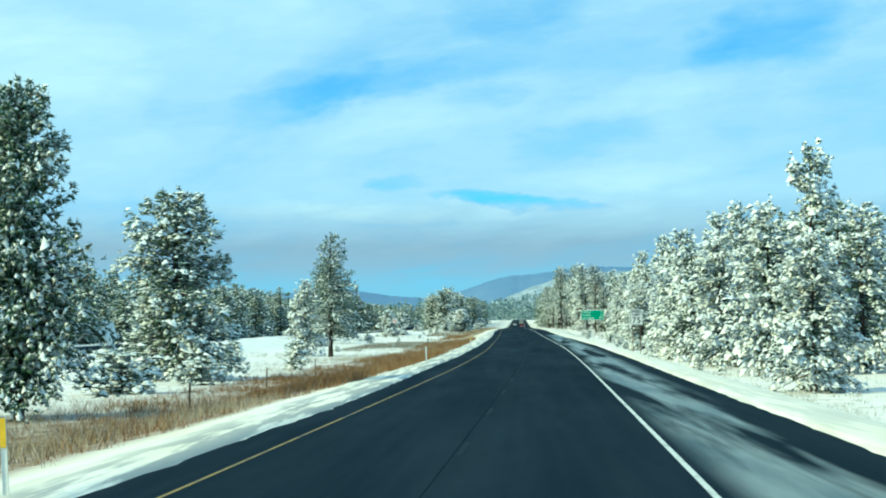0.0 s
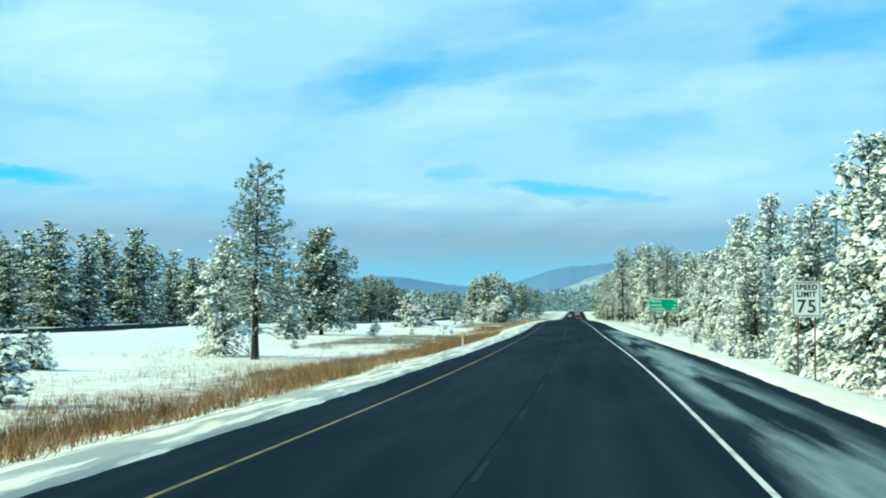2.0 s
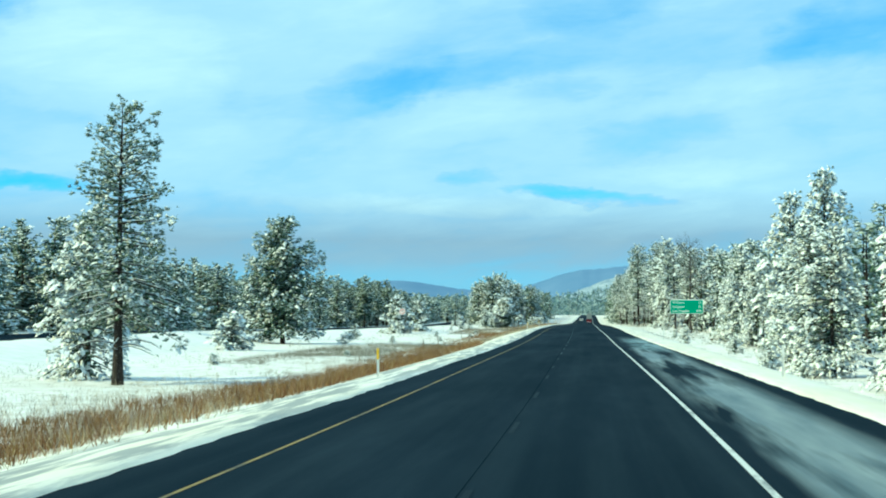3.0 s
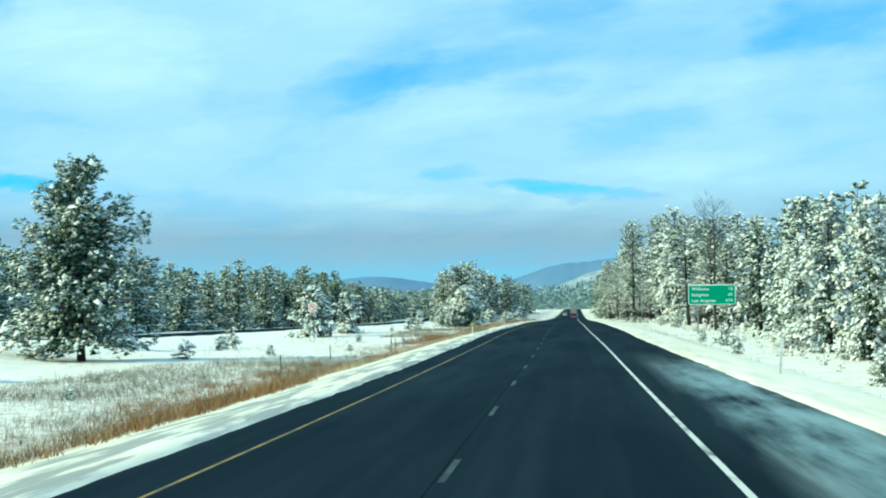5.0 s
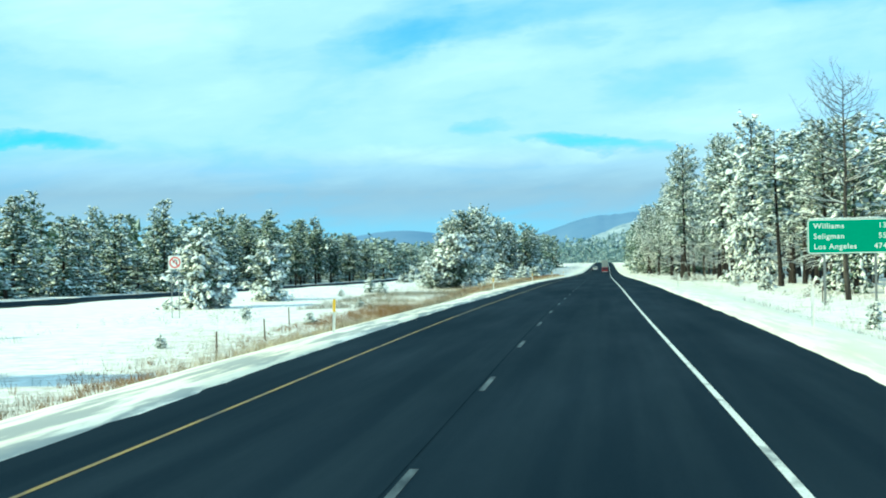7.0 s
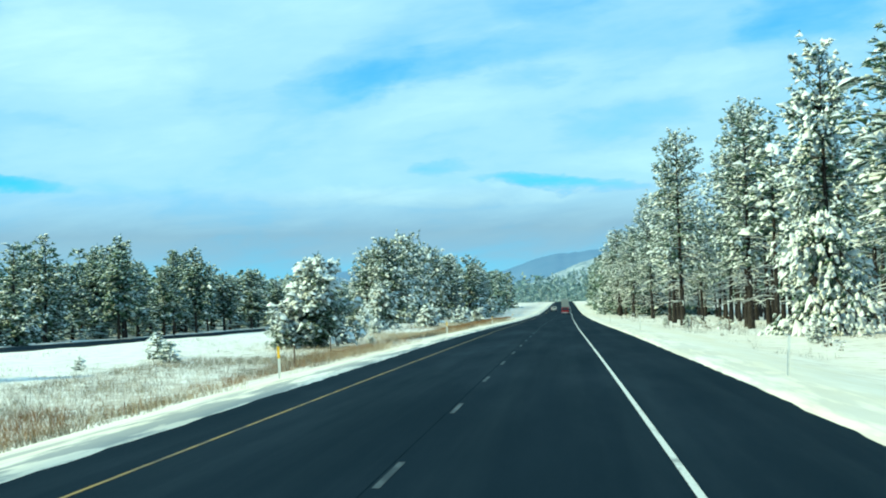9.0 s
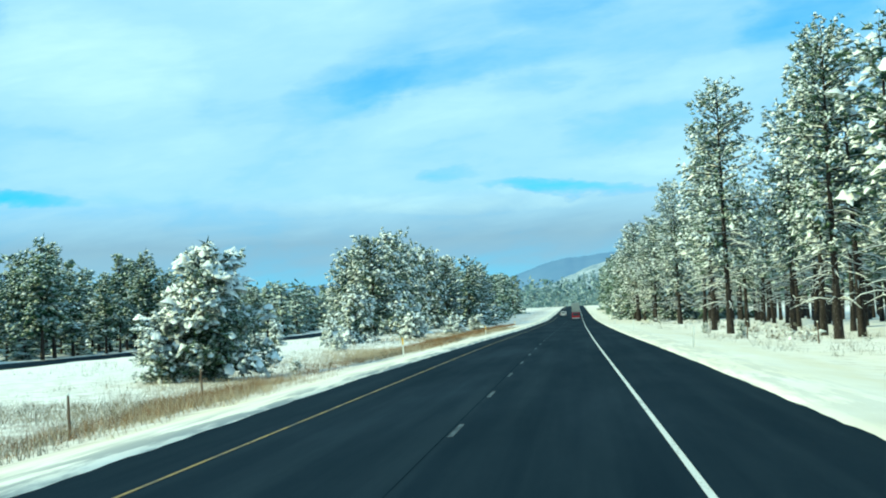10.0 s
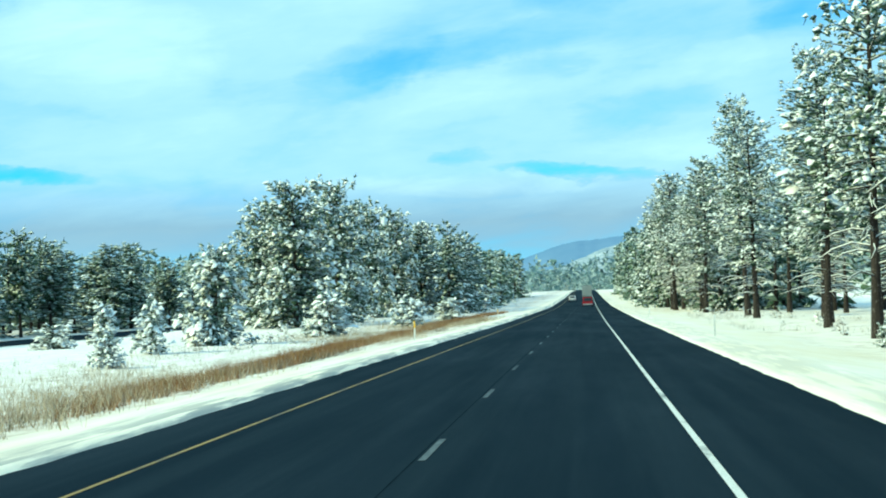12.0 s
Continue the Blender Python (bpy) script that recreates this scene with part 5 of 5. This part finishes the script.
placed = set()
for y, u, yellow in LEFT_POSTS + RIGHT_POSTS:
    x = u + float(road(y)[0])
    m = pose(x, y, on_ground(x, y) + 0.10, rng.uniform(-2, 2), rng.uniform(-4, 4), rng.uniform(-6, 6))
    first = yellow_post if yellow else white_post
    if yellow in placed:
        copy_thing(first, m)
    else:
        placed.add(yellow)
        first.matrix_basis = m


def fence_post():
    ge = Geo().tube([(0, 0, -0.3), (0.01, 0, 0.6), (0, 0.01, 1.25)], [0.05, 0.047, 0.04], 7)
    root = tagged(new("fence_post", ge.mesh("fence_post", M_POST)), "weathered wooden fence post standing in snow", "fence post", "old fence posts")
    part("snow", Geo().tube([(0, 0.01, 1.24), (0, 0.01, 1.30), (0, 0.01, 1.33)], [0.05, 0.045, 0.015], 7).mesh("snow", M_TSNOW, True), root, "small cap of snow")
    return root


first = fence_post()
spots = [(-14.5, 66), (-15.5, 92), (-16, 118), (-17.5, 292), (-18.5, 318), (-15.5, 336), (-17, 352), (-20, 372), (-12.8, 428), (-14.0, 448), (18.0, 376.5), (16.0, 470), (15.2, 498), (14.6, 522)]
for n, (x, y) in enumerate(spots):
    m = pose(x, y, on_ground(x, y), rng.uniform(-4, 4), rng.uniform(-4, 4), rng.uniform(0, 360))
    if n == 0:
        first.matrix_basis = m
    else:
        copy_thing(first, m)


# ---- vehicles far ahead on the road ----
def wheel(parent, x, y, r, w, name="wheel"):
    tyre = part(name, Geo().disc((x, y, r), r, 18, "x", w).mesh("tyre", M_RUBBER, bevel=0.02), parent, "black tyre")
    part("rim", Geo().disc((x, y, r), r * 0.6, 14, "x", w + 0.02).mesh("rim", M_CHROME), tyre, "grey wheel rim")


def car(name, label, paint, W, L, H, hatch):
    root = tagged(new(name), label, "car")
    w = W / 2
    mid = H * 0.56
    lower = [(-L / 2, 0.30), (-L / 2 - 0.04, 0.52), (-L / 2, mid), (L / 2 - 0.5, mid - 0.04), (L / 2, mid - 0.22), (L / 2 + 0.03, 0.45), (L / 2 - 0.05, 0.28)]
    part("body", Geo().prism(lower, -w, w).mesh("body", paint, bevel=0.06), root)
    rear = -L / 2 + (0.15 if hatch else 0.9)
    cabin = [(rear - (0.05 if hatch else 0.35), mid - 0.01), (rear + 0.25, H), (L * 0.10, H), (L * 0.27, mid - 0.01)]
    part("cabin", Geo().prism(cabin, -w + 0.10, w - 0.10).mesh("cabin", paint, bevel=0.07), root)
    back = Geo()
    y0, y1 = rear - (0.05 if hatch else 0.35), rear + 0.25
    for f0, f1 in ((0.12, 0.86),):
        a0, a1 = y0 + (y1 - y0) * f0, y0 + (y1 - y0) * f1
        z0, z1 = mid + (H - mid) * f0, mid + (H - mid) * f1
        back.v = [(-w + 0.24, a0 - 0.03, z0), (w - 0.24, a0 - 0.03, z0), (w - 0.28, a1 - 0.03, z1), (-w + 0.28, a1 - 0.03, z1), (-w + 0.24, a0 + 0.05, z0), (w - 0.24, a0 + 0.05, z0), (w - 0.28, a1 + 0.05, z1), (-w + 0.28, a1 + 0.05, z1)]
        back.f = [[0, 1, 2, 3], [7, 6, 5, 4], [0, 4, 5, 1], [1, 5, 6, 2], [2, 6, 7, 3], [3, 7, 4, 0]]
    part("rear_window", back.mesh("rear_window", M_GLASS), root, "dark rear window")
    for s in (-1, 1):
        part("side_window", Geo().prism([(rear + 0.32, mid + 0.06), (rear + 0.45, H - 0.12), (L * 0.09, H - 0.12), (L * 0.22, mid + 0.06)], s * (w - 0.105), s * (w - 0.085)).mesh("side_window", M_GLASS), root, "dark side window")
        part("tail_light", Geo().box(s * (w - 0.17) - 0.11, s * (w - 0.17) + 0.11, -L / 2 - 0.05, -L / 2 + 0.06, mid - 0.34, mid - 0.10).mesh("tail_light", M_TAIL, bevel=0.015), root, "red tail lamp")
        wheel(root, s * (w - 0.12), -L * 0.30, 0.35, 0.24)
        wheel(root, s * (w - 0.12), L * 0.30, 0.35, 0.24)
    part("bumper", Geo().box(-w + 0.06, w - 0.06, -L / 2 - 0.12, -L / 2 + 0.05, 0.34, 0.60).mesh("bumper", M_CHROME, bevel=0.03), root, "pale rear bumper")
    part("plate", Geo().box(-0.16, 0.16, -L / 2 - 0.135, -L / 2 - 0.122, 0.42, 0.56).mesh("plate", M_SIGNWHITE), root, "blank licence plate")
    return root


def box_truck():
    root = tagged(new("box_truck"), "grey box truck driving far ahead on the highway", "truck")
    box = part("cargo_box", Geo().box(-1.25, 1.25, -4.5, 4.0, 1.05, 3.95).mesh("cargo_box", M_TRUCKBOX, bevel=0.05), root)
    for s in (-1, 1):
        part("rear_door", Geo().box(s * 0.61 - 0.56, s * 0.61 + 0.56, -4.54, -4.505, 1.2, 3.8).mesh("rear_door", M_TRUCKBOX, bevel=0.01), box, "grey swing door")
        part("tail_light", Geo().box(s * 1.05 - 0.12, s * 1.05 + 0.12, -4.56, -4.48, 0.85, 1.0).mesh("tail_light", M_TAIL), root, "red tail lamp")
        for y in (-3.2, -2.1, 5.0):
            wheel(root, s * 1.05, y, 0.5, 0.32)
    part("chassis", Geo().box(-0.9, 0.9, -4.3, 5.4, 0.62, 1.04).mesh("chassis", M_DARKTRIM), root, "dark frame rails")
    part("cab", Geo().prism([(4.1, 0.6), (4.1, 3.0), (5.4, 3.0), (6.0, 1.9), (6.2, 0.6)], -1.15, 1.15).mesh("cab", M_CARWHITE, bevel=0.08), root, "white driver's cab")
    part("bumper", Geo().box(-1.15, 1.15, -4.62, -4.50, 0.5, 0.7).mesh("bumper", M_DARKTRIM), root, "dark rear guard")
    return root


def park(ob, u, y):
    rx, rz, rs = (float(v) for v in road(y))
    slope = (float(road(y + 5)[1]) - float(road(y - 5)[1])) / 10
    ob.matrix_basis = pose(rx + u, y, rz + rs * u, math.degrees(math.atan(slope)), 0, 0)


park(car("sport_utility_car", "dark red sport utility car with pale bumper on the highway", M_CARRED, 1.95, 4.7, 1.80, True), 2.0, 742)
park(car("sedan_car", "white sedan driving far ahead on the highway", M_CARWHITE, 1.82, 4.6, 1.46, False), -1.8, 830)
park(box_truck(), 1.9, 850)
